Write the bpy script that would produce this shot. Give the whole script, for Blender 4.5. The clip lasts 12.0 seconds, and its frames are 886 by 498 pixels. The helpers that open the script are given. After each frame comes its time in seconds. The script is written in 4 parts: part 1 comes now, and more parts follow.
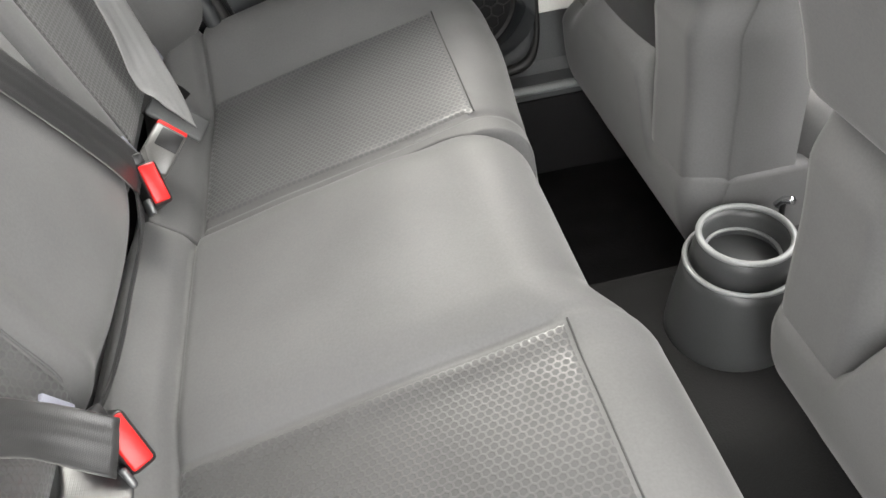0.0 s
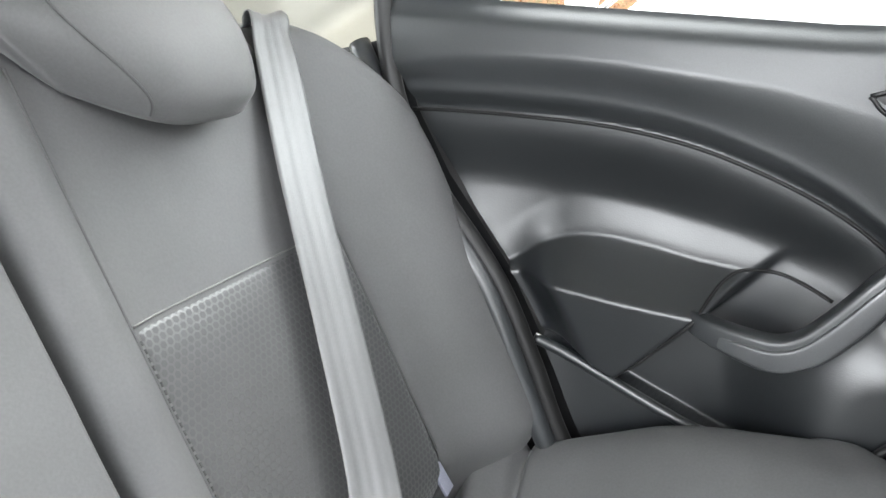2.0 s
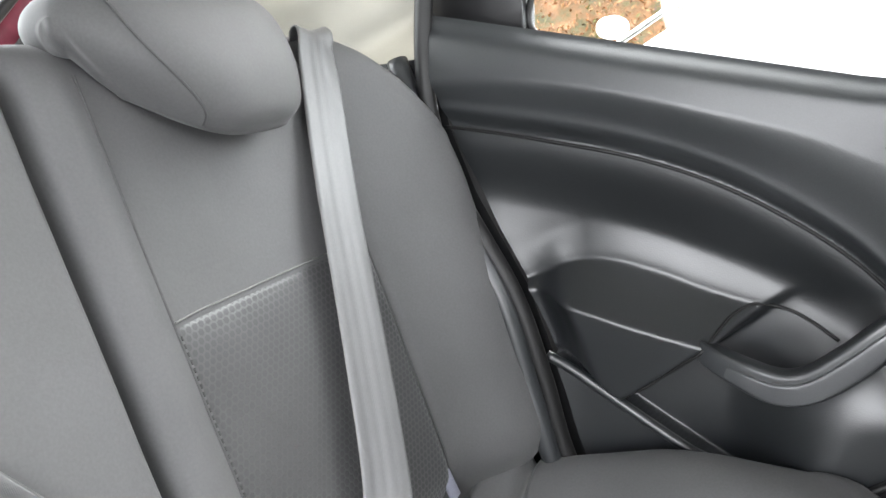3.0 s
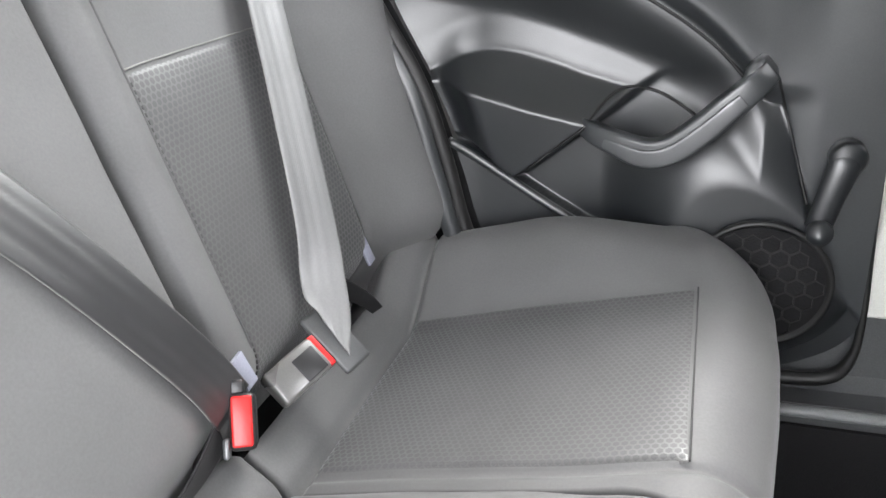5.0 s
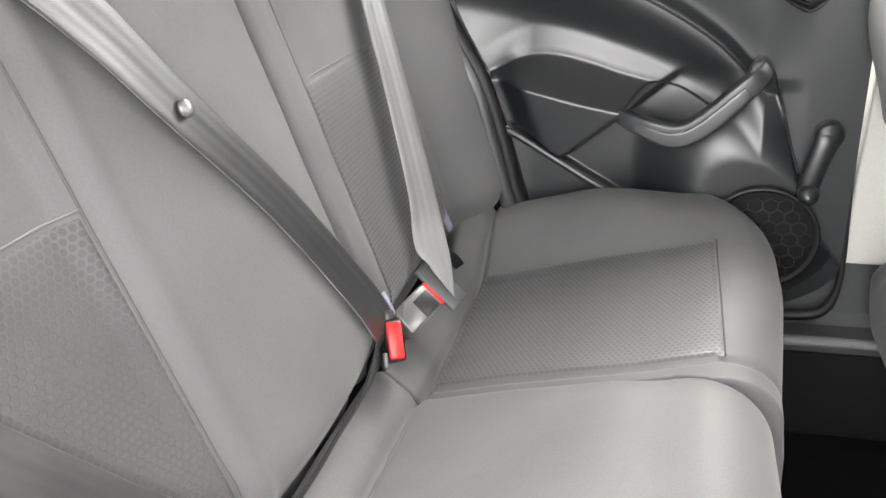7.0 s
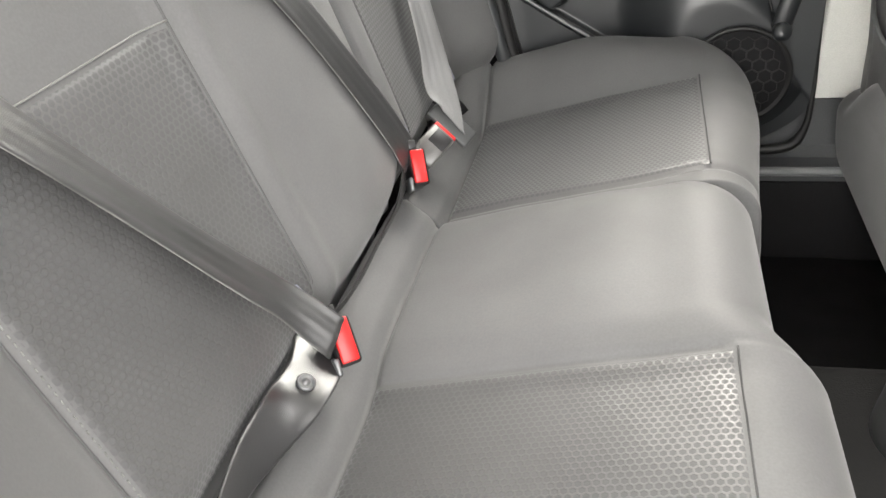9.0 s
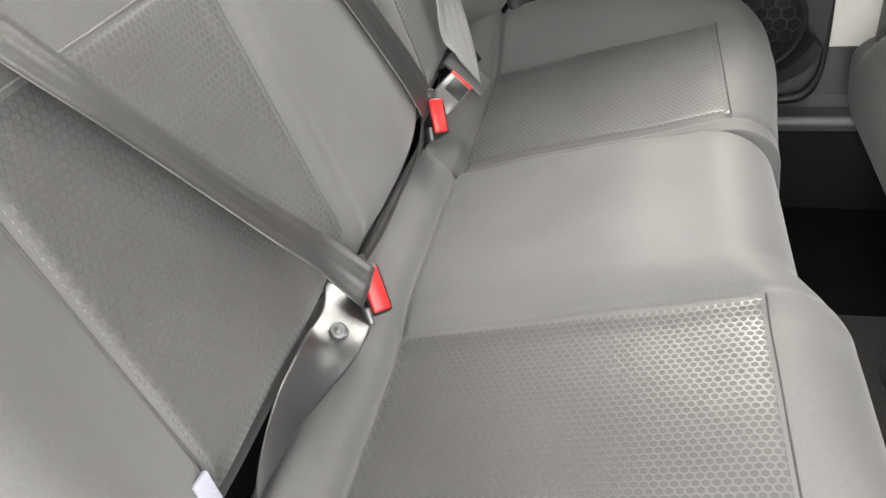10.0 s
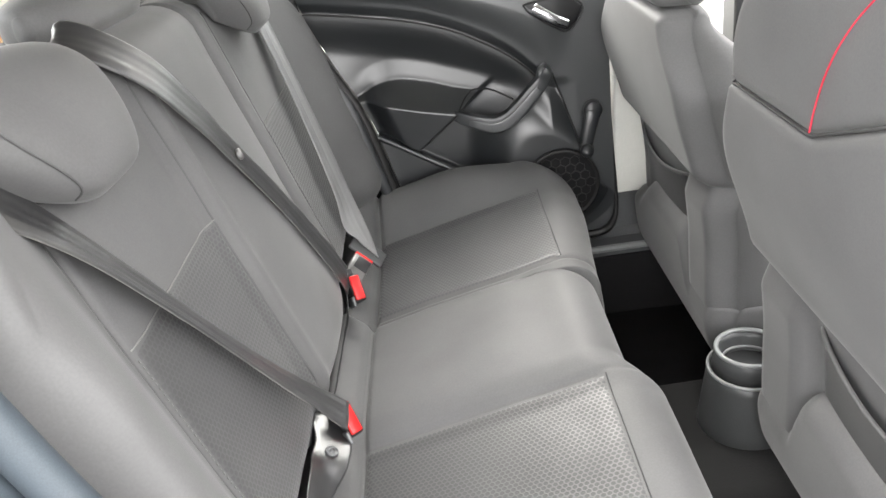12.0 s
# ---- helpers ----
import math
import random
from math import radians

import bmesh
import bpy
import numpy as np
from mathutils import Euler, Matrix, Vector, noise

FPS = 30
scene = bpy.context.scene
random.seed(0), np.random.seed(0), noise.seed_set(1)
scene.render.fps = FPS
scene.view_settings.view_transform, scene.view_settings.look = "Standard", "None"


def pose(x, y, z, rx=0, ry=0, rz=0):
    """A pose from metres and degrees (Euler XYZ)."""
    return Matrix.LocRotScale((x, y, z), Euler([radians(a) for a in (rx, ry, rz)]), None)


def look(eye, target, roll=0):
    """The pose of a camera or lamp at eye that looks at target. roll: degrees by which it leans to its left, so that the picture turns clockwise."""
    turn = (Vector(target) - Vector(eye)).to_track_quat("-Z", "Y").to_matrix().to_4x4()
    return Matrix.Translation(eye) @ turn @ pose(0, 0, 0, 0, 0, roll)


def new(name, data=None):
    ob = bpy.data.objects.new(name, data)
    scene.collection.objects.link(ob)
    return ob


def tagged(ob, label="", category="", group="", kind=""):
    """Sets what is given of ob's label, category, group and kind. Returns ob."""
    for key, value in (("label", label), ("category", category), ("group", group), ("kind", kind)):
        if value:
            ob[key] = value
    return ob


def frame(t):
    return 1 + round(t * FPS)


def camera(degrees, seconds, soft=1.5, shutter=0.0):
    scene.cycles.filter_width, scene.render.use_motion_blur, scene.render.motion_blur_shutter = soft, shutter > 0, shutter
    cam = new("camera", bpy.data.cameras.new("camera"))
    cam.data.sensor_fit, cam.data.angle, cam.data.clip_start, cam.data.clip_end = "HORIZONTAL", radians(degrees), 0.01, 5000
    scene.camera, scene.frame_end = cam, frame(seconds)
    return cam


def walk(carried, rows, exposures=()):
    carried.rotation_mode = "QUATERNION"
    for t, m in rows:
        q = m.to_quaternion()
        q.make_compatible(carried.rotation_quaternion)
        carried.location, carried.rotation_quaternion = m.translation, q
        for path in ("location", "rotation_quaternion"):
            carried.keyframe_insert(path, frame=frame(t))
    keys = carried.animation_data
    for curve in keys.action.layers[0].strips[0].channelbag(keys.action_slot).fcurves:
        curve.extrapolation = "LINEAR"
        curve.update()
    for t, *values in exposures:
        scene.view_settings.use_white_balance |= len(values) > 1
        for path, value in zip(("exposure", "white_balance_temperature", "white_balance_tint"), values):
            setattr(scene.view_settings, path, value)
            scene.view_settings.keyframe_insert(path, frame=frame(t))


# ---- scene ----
cam = camera(60.6, 12.0)
PATH = [
    (0, (-0.123, -0.566, 0.836), (0.014, 0.948, -0.464), -8.4),
    (0.5, (-0.081, -0.297, 0.753), (-0.177, 1.312, -0.432), -9.3),
    (1, (-0.089, -0.195, 0.754), (-0.353, 1.493, -0.284), -9.2),
    (1.5, (-0.086, -0.162, 0.793), (-0.587, 1.597, -0.017), -9.1),
    (2, (-0.013, -0.157, 0.829), (-0.926, 1.556, 0.346), -10.0),
    (2.5, (-0.036, -0.169, 0.861), (-0.968, 1.561, 0.492), -8.1),
    (3, (-0.008, -0.186, 0.847), (-0.951, 1.516, 0.384), -6.5),
    (3.5, (0.019, -0.199, 0.824), (-0.886, 1.476, 0.21), -5.5),
    (5.5, (-0.018, -0.367, 0.787), (-0.59, 1.352, -0.061), -4.9),
    (6, (-0.031, -0.43, 0.813), (-0.596, 1.285, -0.047), -5.1),
    (6.5, (-0.058, -0.486, 0.861), (-0.628, 1.229, 0.004), -5.2),
    (8.5, (-0.07, -0.674, 0.861), (-0.591, 0.99, -0.118), -7.3),
    (9, (-0.084, -0.684, 0.833), (-0.574, 0.926, -0.247), -7.6),
    (9.5, (-0.106, -0.687, 0.826), (-0.578, 0.877, -0.327), -7.8),
    (10, (-0.117, -0.695, 0.836), (-0.579, 0.848, -0.349), -7.6),
    (10.5, (-0.098, -0.768, 0.873), (-0.551, 0.799, -0.284), -7.4),
    (11, (-0.094, -0.843, 0.919), (-0.517, 0.795, -0.147), -7.7),
    (11.5, (-0.104, -0.893, 0.974), (-0.437, 0.838, 0.029), -8.7),
    (12, (-0.152, -0.963, 1.02), (-0.22, 0.815, 0.106), -9.1),
]
walk(cam, [(t, look(eye, target, roll)) for t, eye, target, roll in PATH], [(0.0, 3.4, 6750, 10), (0.5, 3.7, 6550, 5), (1.0, 3.78, 6450, 8), (1.5, 4.0, 6300, 9), (2.0, 3.8, 6320, 9), (2.5, 3.62, 6350, 9), (3.0, 3.55, 6350, 11), (3.5, 3.85, 6350, 12), (6.5, 3.72, 6600, 12), (8.5, 3.52, 6850, 11), (10.5, 3.42, 6850, 10), (11.5, 3.48, 6750, 10), (12.0, 3.27, 6650, 11)])

# ---- world and light ----
world = bpy.data.worlds.new("overcast_sky")
scene.world = world
world.use_nodes = True
wn = world.node_tree.nodes
sky = wn.new("ShaderNodeTexSky")
sky.sky_type = "NISHITA"
sky.sun_disc = False
sky.sun_elevation, sky.sun_rotation = radians(44), radians(-5)
sky.air_density, sky.dust_density = 1.0, 4.0
soft_sky = wn.new("ShaderNodeHueSaturation")
soft_sky.inputs["Saturation"].default_value = 0.35
world.node_tree.links.new(sky.outputs[0], soft_sky.inputs["Color"])
cloud = wn.new("ShaderNodeMixRGB")
cloud.inputs[0].default_value, cloud.inputs[2].default_value = 0.75, (8.8, 8.8, 8.8, 1)
world.node_tree.links.new(soft_sky.outputs[0], cloud.inputs[1])
world.node_tree.links.new(cloud.outputs[0], wn["Background"].inputs[0])
wn["Background"].inputs[1].default_value = 0.135
sun = new("sun", bpy.data.lights.new("sun", "SUN"))
sun.data.energy, sun.data.angle, sun.data.color = 1.25, radians(55), (1.0, 0.97, 0.93)
sun.matrix_world = look((-0.18, 2.06, 2.0), (0, 0, 0))


# ---- mesh helpers ----
def sstep(a, b, v):
    v = min(1.0, max(0.0, (v - a) / (b - a)))
    return v * v * (3 - 2 * v)


def bell(v, centre, width):
    return math.exp(-((v - centre) / width) ** 2)


def curve_at(points, v):
    """The height at v of a smooth line through points sorted by their first number."""
    if v <= points[0][0]:
        return points[0][1]
    for (a, fa), (b, fb) in zip(points, points[1:]):
        if v <= b:
            i, k, w = points.index((a, fa)), (v - a) / (b - a), b - a
            (p, fp), (q, fq) = points[max(0, i - 1)], points[min(len(points) - 1, i + 2)]
            ma, mb = (fb - fp) / (b - p) * w, (fq - fa) / (q - a) * w
            return fa * (1 + 2 * k) * (1 - k) ** 2 + ma * k * (1 - k) ** 2 + fb * k * k * (3 - 2 * k) - mb * k * k * (1 - k)
    return points[-1][1]


def thing(name, at, label, category, group="", kind=""):
    ob = new(name)
    ob.location = at
    ob.empty_display_size = 0.05
    return tagged(ob, label, category, group, kind)


def part(name, bm, material, parent=None, label="", smooth=True, kind=""):
    """One mesh object; its points are in the world, and it hangs under parent."""
    bmesh.ops.recalc_face_normals(bm, faces=bm.faces[:])
    me = bpy.data.meshes.new(name)
    bm.to_mesh(me)
    bm.free()
    for p in me.polygons:
        p.use_smooth = smooth
    me.materials.append(material)
    ob = new(name, me)
    if parent:
        ob.parent = parent
        if parent.type == "EMPTY":
            ob.matrix_parent_inverse = Matrix.Translation(-parent.location)
    return tagged(ob, label, kind=kind)


def loft(loops, caps=True, bm=None):
    """Closed loops of equal length, skinned one to the next."""
    bm = bm or bmesh.new()
    rows = [[bm.verts.new(p) for p in loop] for loop in loops]
    n = len(rows[0])
    for a, b in zip(rows, rows[1:]):
        for i in range(n):
            bm.faces.new((a[i], a[(i + 1) % n], b[(i + 1) % n], b[i]))
    if caps:
        bm.faces.new(rows[0])
        bm.faces.new(rows[-1][::-1])
    return bm


def sheet(fn, nu, nv, bm=None, uv=None):
    """A grid of fn(u, v), u and v from 0 to 1; uv(u, v) gives texture metres."""
    bm = bm or bmesh.new()
    rows = [[bm.verts.new(fn(i / nu, j / nv)) for j in range(nv + 1)] for i in range(nu + 1)]
    layer = bm.loops.layers.uv.verify() if uv else None
    for i in range(nu):
        for j in range(nv):
            face = bm.faces.new((rows[i][j], rows[i + 1][j], rows[i + 1][j + 1], rows[i][j + 1]))
            if uv:
                for loop, (a, b) in zip(face.loops, ((i, j), (i + 1, j), (i + 1, j + 1), (i, j + 1))):
                    loop[layer].uv = uv(a / nu, b / nv)
    return bm


def spline(points, n):
    """n + 1 places along a smooth line through the points."""
    pts = [Vector(p) for p in points]
    pts = [2 * pts[0] - pts[1]] + pts + [2 * pts[-1] - pts[-2]]
    out = []
    for i in range(n + 1):
        v = i / n * (len(pts) - 3)
        k = min(int(v), len(pts) - 4)
        v -= k
        a, b, c, d = pts[k:k + 4]
        out.append(0.5 * (2 * b + (c - a) * v + (2 * a - 5 * b + 4 * c - d) * v * v + (3 * b - a - 3 * c + d) * v ** 3))
    return out


def tube(points, radius, n=40, sides=10, bm=None, flat=1.0, up=(0, 0, 1), closed=False):
    """A round or flattened bar along a smooth line."""
    line = spline(points, n) if not closed else [Vector(p) for p in points]
    loops = []
    for i, p in enumerate(line):
        if closed:
            way = (line[(i + 1) % len(line)] - line[i - 1]).normalized()
        else:
            way = (line[min(i + 1, n)] - line[max(i - 1, 0)]).normalized()
        side = way.cross(Vector(up)).normalized()
        over = side.cross(way)
        r = radius(i / max(1, len(line) - 1)) if callable(radius) else radius
        loops.append([p + side * r * math.cos(a) + over * r * flat * math.sin(a) for a in [2 * math.pi * k / sides for k in range(sides)]])
    if closed:
        loops.append(loops[0])
        bm = loft(loops, False, bm)
        bmesh.ops.remove_doubles(bm, verts=bm.verts[:], dist=1e-6)
        return bm
    return loft(loops, True, bm)


def ribbon(rows, n=60, thick=0.0022, cross=8, fold=None, slant_in=0.0):
    """A strap. rows: middle, direction across and width at several places; fold(u, v) lifts it along its normal."""
    mids = spline([r[0] for r in rows], n)
    ways = spline([r[1] for r in rows], n)
    wide = spline([(r[2], 0, 0) for r in rows], n)
    loops = []
    for i in range(n + 1):
        along = (mids[min(i + 1, n)] - mids[max(i - 1, 0)]).normalized()
        square = 1 - slant_in * sstep(0.72, 0.95, i / n)
        side = (ways[i] - along * ways[i].dot(along) * square).normalized()
        normal = side.cross(along).normalized()
        top, low = [], []
        for k in range(cross + 1):
            v = k / cross - 0.5
            p = mids[i] + side * v * wide[i].x + normal * (fold(i / n, v) if fold else 0)
            t = thick / 2 * (0.4 if k in (0, cross) else 1)
            top.append(p + normal * t)
            low.append(p - normal * t)
        loops.append(top + low[::-1])
    return loft(loops)


def block(x0, x1, y0, y1, z0, z1, bevel=0.004, turn=None, segments=2):
    bm = bmesh.new()
    bmesh.ops.create_cube(bm, size=1)
    bmesh.ops.scale(bm, vec=(x1 - x0, y1 - y0, z1 - z0), verts=bm.verts[:])
    if bevel:
        bmesh.ops.bevel(bm, geom=bm.edges[:], offset=bevel, segments=segments, affect="EDGES", profile=0.5)
    m = Matrix.Translation(((x0 + x1) / 2, (y0 + y1) / 2, (z0 + z1) / 2))
    bmesh.ops.transform(bm, matrix=m @ turn if turn else m, verts=bm.verts[:])
    return bm


def lathe(rows, m, sides=48):
    """Turned about its own z: rows of radius and height, laid by the matrix m."""
    loops = [[m @ Vector((r * math.cos(a), r * math.sin(a), h)) for a in [2 * math.pi * k / sides for k in range(sides)]] for r, h in rows]
    return loft(loops)


def prism(outline, y0, y1, axis="y", bevel=0.0):
    """An outline of (a, b) drawn out along an axis."""
    def at(a, b, c):
        return (a, c, b) if axis == "y" else (c, a, b) if axis == "x" else (a, b, c)
    bm = loft([[at(a, b, y0) for a, b in outline], [at(a, b, y1) for a, b in outline]])
    if bevel:
        bmesh.ops.bevel(bm, geom=bm.edges[:], offset=bevel, segments=2, affect="EDGES", profile=0.5)
    return bm


# ---- materials ----
def material(name, rough=0.6, metal=0.0):
    m = bpy.data.materials.new(name)
    m.use_nodes = True
    b = m.node_tree.nodes["Principled BSDF"]
    b.inputs["Roughness"].default_value, b.inputs["Metallic"].default_value = rough, metal
    return m, m.node_tree.nodes, m.node_tree.links, b


def ramp(nodes, links, factor, rows):
    r = nodes.new("ShaderNodeValToRGB")
    r.color_ramp.elements[0].position, r.color_ramp.elements[0].color = rows[0][0], (*rows[0][1], 1)
    r.color_ramp.elements[1].position, r.color_ramp.elements[1].color = rows[-1][0], (*rows[-1][1], 1)
    for place, colour in rows[1:-1]:
        r.color_ramp.elements.new(place).color = (*colour, 1)
    links.new(factor, r.inputs[0])
    return r


def noise_at(nodes, links, scale, detail=4, space="Object", stretch=None):
    co = nodes.new("ShaderNodeTexCoord")
    n = nodes.new("ShaderNodeTexNoise")
    n.inputs["Scale"].default_value, n.inputs["Detail"].default_value = scale, detail
    out = co.outputs[space]
    if stretch:
        mp = nodes.new("ShaderNodeMapping")
        mp.inputs["Scale"].default_value = stretch
        links.new(out, mp.inputs[0])
        out = mp.outputs[0]
    links.new(out, n.inputs["Vector"])
    return n


def bump(nodes, links, height, bsdf, strength, distance, before=None):
    b = nodes.new("ShaderNodeBump")
    b.inputs["Strength"].default_value, b.inputs["Distance"].default_value = strength, distance
    links.new(height, b.inputs["Height"])
    if before:
        links.new(before.outputs[0], b.inputs["Normal"])
    links.new(b.outputs[0], bsdf.inputs["Normal"])
    return b


def plain(name, colour, rough=0.6, metal=0.0, grain=900, relief=0.12, vary=0.12, sheen=0.0, shine=0.5):
    """A surface with fine grain and soft, wider stains."""
    m, nodes, links, b = material(name, rough, metal)
    wide, fine = noise_at(nodes, links, 9, 3), noise_at(nodes, links, grain, 2)
    c = Vector(colour)
    r = ramp(nodes, links, wide.outputs[0], [(0.3, c * (1 - vary)), (0.7, c * (1 + vary))])
    mix = nodes.new("ShaderNodeMixRGB")
    mix.blend_type = "MULTIPLY"
    mix.inputs[0].default_value = 0.5
    links.new(r.outputs[0], mix.inputs[1])
    g = ramp(nodes, links, fine.outputs[0], [(0.3, (0.72, 0.72, 0.72)), (0.7, (1.15, 1.15, 1.15))])
    links.new(g.outputs[0], mix.inputs[2])
    links.new(mix.outputs[0], b.inputs["Base Color"])
    q = nodes.new("ShaderNodeMapRange")
    q.inputs["To Min"].default_value, q.inputs["To Max"].default_value = max(0.02, rough - 0.05), min(1, rough + 0.05)
    links.new(wide.outputs[0], q.inputs["Value"])
    links.new(q.outputs[0], b.inputs["Roughness"])
    bump(nodes, links, fine.outputs[0], b, relief, 0.0006)
    b.inputs["Specular IOR Level"].default_value = shine
    if sheen:
        b.inputs["Sheen Weight"].default_value, b.inputs["Sheen Roughness"].default_value = sheen, 0.5
    return m


def woven(name, colour, scale=700, relief=0.25, sheen=0.25):
    """Flat woven seat cloth: fine crossed threads over soft mottling."""
    m, nodes, links, b = material(name, 0.58)
    b.inputs["Specular IOR Level"].default_value = 0.25
    co = nodes.new("ShaderNodeTexCoord")
    heights = []
    for direction in ("X", "Y", "Z"):
        w = nodes.new("ShaderNodeTexWave")
        w.bands_direction = direction
        w.inputs["Scale"].default_value, w.inputs["Distortion"].default_value = scale / 3.2, 1.2
        links.new(co.outputs["Object"], w.inputs["Vector"])
        heights.append(w.outputs["Fac"])
    add = nodes.new("ShaderNodeMath")
    add.operation = "ADD"
    links.new(heights[0], add.inputs[0]), links.new(heights[1], add.inputs[1])
    add2 = nodes.new("ShaderNodeMath")
    add2.operation = "ADD"
    links.new(add.outputs[0], add2.inputs[0]), links.new(heights[2], add2.inputs[1])
    wide, mid = noise_at(nodes, links, 7, 3), noise_at(nodes, links, 420, 4)
    c = Vector(colour)
    r = ramp(nodes, links, wide.outputs[0], [(0.3, c * 0.9), (0.7, c * 1.1)])
    g = ramp(nodes, links, mid.outputs[0], [(0.3, (0.94, 0.94, 0.94)), (0.7, (1.06, 1.06, 1.06))])
    mix = nodes.new("ShaderNodeMixRGB")
    mix.blend_type = "MULTIPLY"
    mix.inputs[0].default_value = 1
    links.new(r.outputs[0], mix.inputs[1]), links.new(g.outputs[0], mix.inputs[2])
    links.new(mix.outputs[0], b.inputs["Base Color"])
    bump(nodes, links, add2.outputs[0], b, relief, 0.0005)
    b.inputs["Sheen Weight"].default_value, b.inputs["Sheen Roughness"].default_value = sheen, 0.4
    return m


def honeycomb(name, cell, rib, pitch):
    """Cloth with sunk six-sided cells between smooth raised ribs; the texture runs in metres."""
    m, nodes, links, b = material(name, 0.6)
    uv = nodes.new("ShaderNodeUVMap")

    def vec(op, a, other=None, scale=None):
        v = nodes.new("ShaderNodeVectorMath")
        v.operation = op
        links.new(a, v.inputs[0])
        if isinstance(other, tuple):
            v.inputs[1].default_value = other
        elif other is not None:
            links.new(other, v.inputs[1])
        if scale is not None:
            v.inputs["Scale"].default_value = scale
        return v

    p = vec("SCALE", uv.outputs[0], scale=1 / pitch).outputs[0]
    r, half = (1.0, 1.7320508, 1.0), (0.5, 0.8660254, 0.5)
    a = vec("SUBTRACT", vec("MODULO", p, r).outputs[0], half).outputs[0]
    c = vec("SUBTRACT", vec("MODULO", vec("ADD", p, half).outputs[0], r).outputs[0], half).outputs[0]
    flat_a, flat_c = vec("MULTIPLY", a, (1, 1, 0)).outputs[0], vec("MULTIPLY", c, (1, 1, 0)).outputs[0]
    less = nodes.new("ShaderNodeMath")
    less.operation = "LESS_THAN"
    links.new(vec("LENGTH", flat_a).outputs["Value"], less.inputs[0])
    links.new(vec("LENGTH", flat_c).outputs["Value"], less.inputs[1])
    pick = nodes.new("ShaderNodeMix")
    pick.data_type = "VECTOR"
    links.new(less.outputs[0], pick.inputs["Factor"])
    links.new(flat_c, pick.inputs[4]), links.new(flat_a, pick.inputs[5])
    g = vec("ABSOLUTE", pick.outputs[1]).outputs[0]
    slant = vec("DOT_PRODUCT", g, (0.5, 0.8660254, 0)).outputs["Value"]
    across = vec("DOT_PRODUCT", g, (1, 0, 0)).outputs["Value"]
    far = nodes.new("ShaderNodeMath")
    far.operation = "MAXIMUM"
    links.new(slant, far.inputs[0]), links.new(across, far.inputs[1])
    edge = nodes.new("ShaderNodeMapRange")
    edge.interpolation_type = "SMOOTHSTEP"
    edge.inputs["From Min"].default_value, edge.inputs["From Max"].default_value = 0.30, 0.43
    links.new(far.outputs[0], edge.inputs["Value"])
    wide, fine = noise_at(nodes, links, 8, 3), noise_at(nodes, links, 1100, 2)
    mix = nodes.new("ShaderNodeMixRGB")
    mix.inputs[1].default_value, mix.inputs[2].default_value = (*cell, 1), (*rib, 1)
    links.new(edge.outputs[0], mix.inputs[0])
    tone = nodes.new("ShaderNodeMixRGB")
    tone.blend_type = "MULTIPLY"
    tone.inputs[0].default_value = 1
    shade = ramp(nodes, links, wide.outputs[0], [(0.3, (0.88, 0.88, 0.88)), (0.7, (1.1, 1.1, 1.1))])
    links.new(mix.outputs[0], tone.inputs[1]), links.new(shade.outputs[0], tone.inputs[2])
    links.new(tone.outputs[0], b.inputs["Base Color"])
    gloss = nodes.new("ShaderNodeMapRange")
    gloss.inputs["To Min"].default_value, gloss.inputs["To Max"].default_value = 0.64, 0.43
    links.new(edge.outputs[0], gloss.inputs["Value"])
    links.new(gloss.outputs[0], b.inputs["Roughness"])
    shine = nodes.new("ShaderNodeMapRange")
    shine.inputs["To Min"].default_value, shine.inputs["To Max"].default_value = 0.35, 0.75
    links.new(edge.outputs[0], shine.inputs["Value"])
    links.new(shine.outputs[0], b.inputs["Specular IOR Level"])
    coat = nodes.new("ShaderNodeMath")
    coat.operation = "MULTIPLY"
    coat.inputs[1].default_value = 0.14
    links.new(edge.outputs[0], coat.inputs[0])
    links.new(coat.outputs[0], b.inputs["Coat Weight"])
    b.inputs["Coat Roughness"].default_value = 0.3
    first = bump(nodes, links, fine.outputs[0], b, 0.15, 0.0004)
    bump(nodes, links, edge.outputs[0], b, 0.22, 0.0007, first)
    b.inputs["Sheen Weight"].default_value = 0.15
    return m


def glass(name, tint=(0.95, 0.97, 0.96)):
    m, nodes, links, b = material(name, 0.0)
    through_it, gloss, mix = nodes.new("ShaderNodeBsdfTransparent"), nodes.new("ShaderNodeBsdfGlossy"), nodes.new("ShaderNodeMixShader")
    through_it.inputs[0].default_value, gloss.inputs["Roughness"].default_value, mix.inputs[0].default_value = (*tint, 1), 0.0, 0.06
    links.new(through_it.outputs[0], mix.inputs[1]), links.new(gloss.outputs[0], mix.inputs[2])
    links.new(mix.outputs[0], nodes["Material Output"].inputs["Surface"])
    return m


cloth = woven("grey_seat_cloth", (0.115, 0.115, 0.115), 1500, 0.05, 0.15)
cloth_side = woven("dark_grey_side_cloth", (0.085, 0.085, 0.085), 1500, 0.05, 0.2)
comb = honeycomb("honeycomb_seat_cloth", (0.070, 0.070, 0.071), (0.054, 0.054, 0.054), 0.0068)


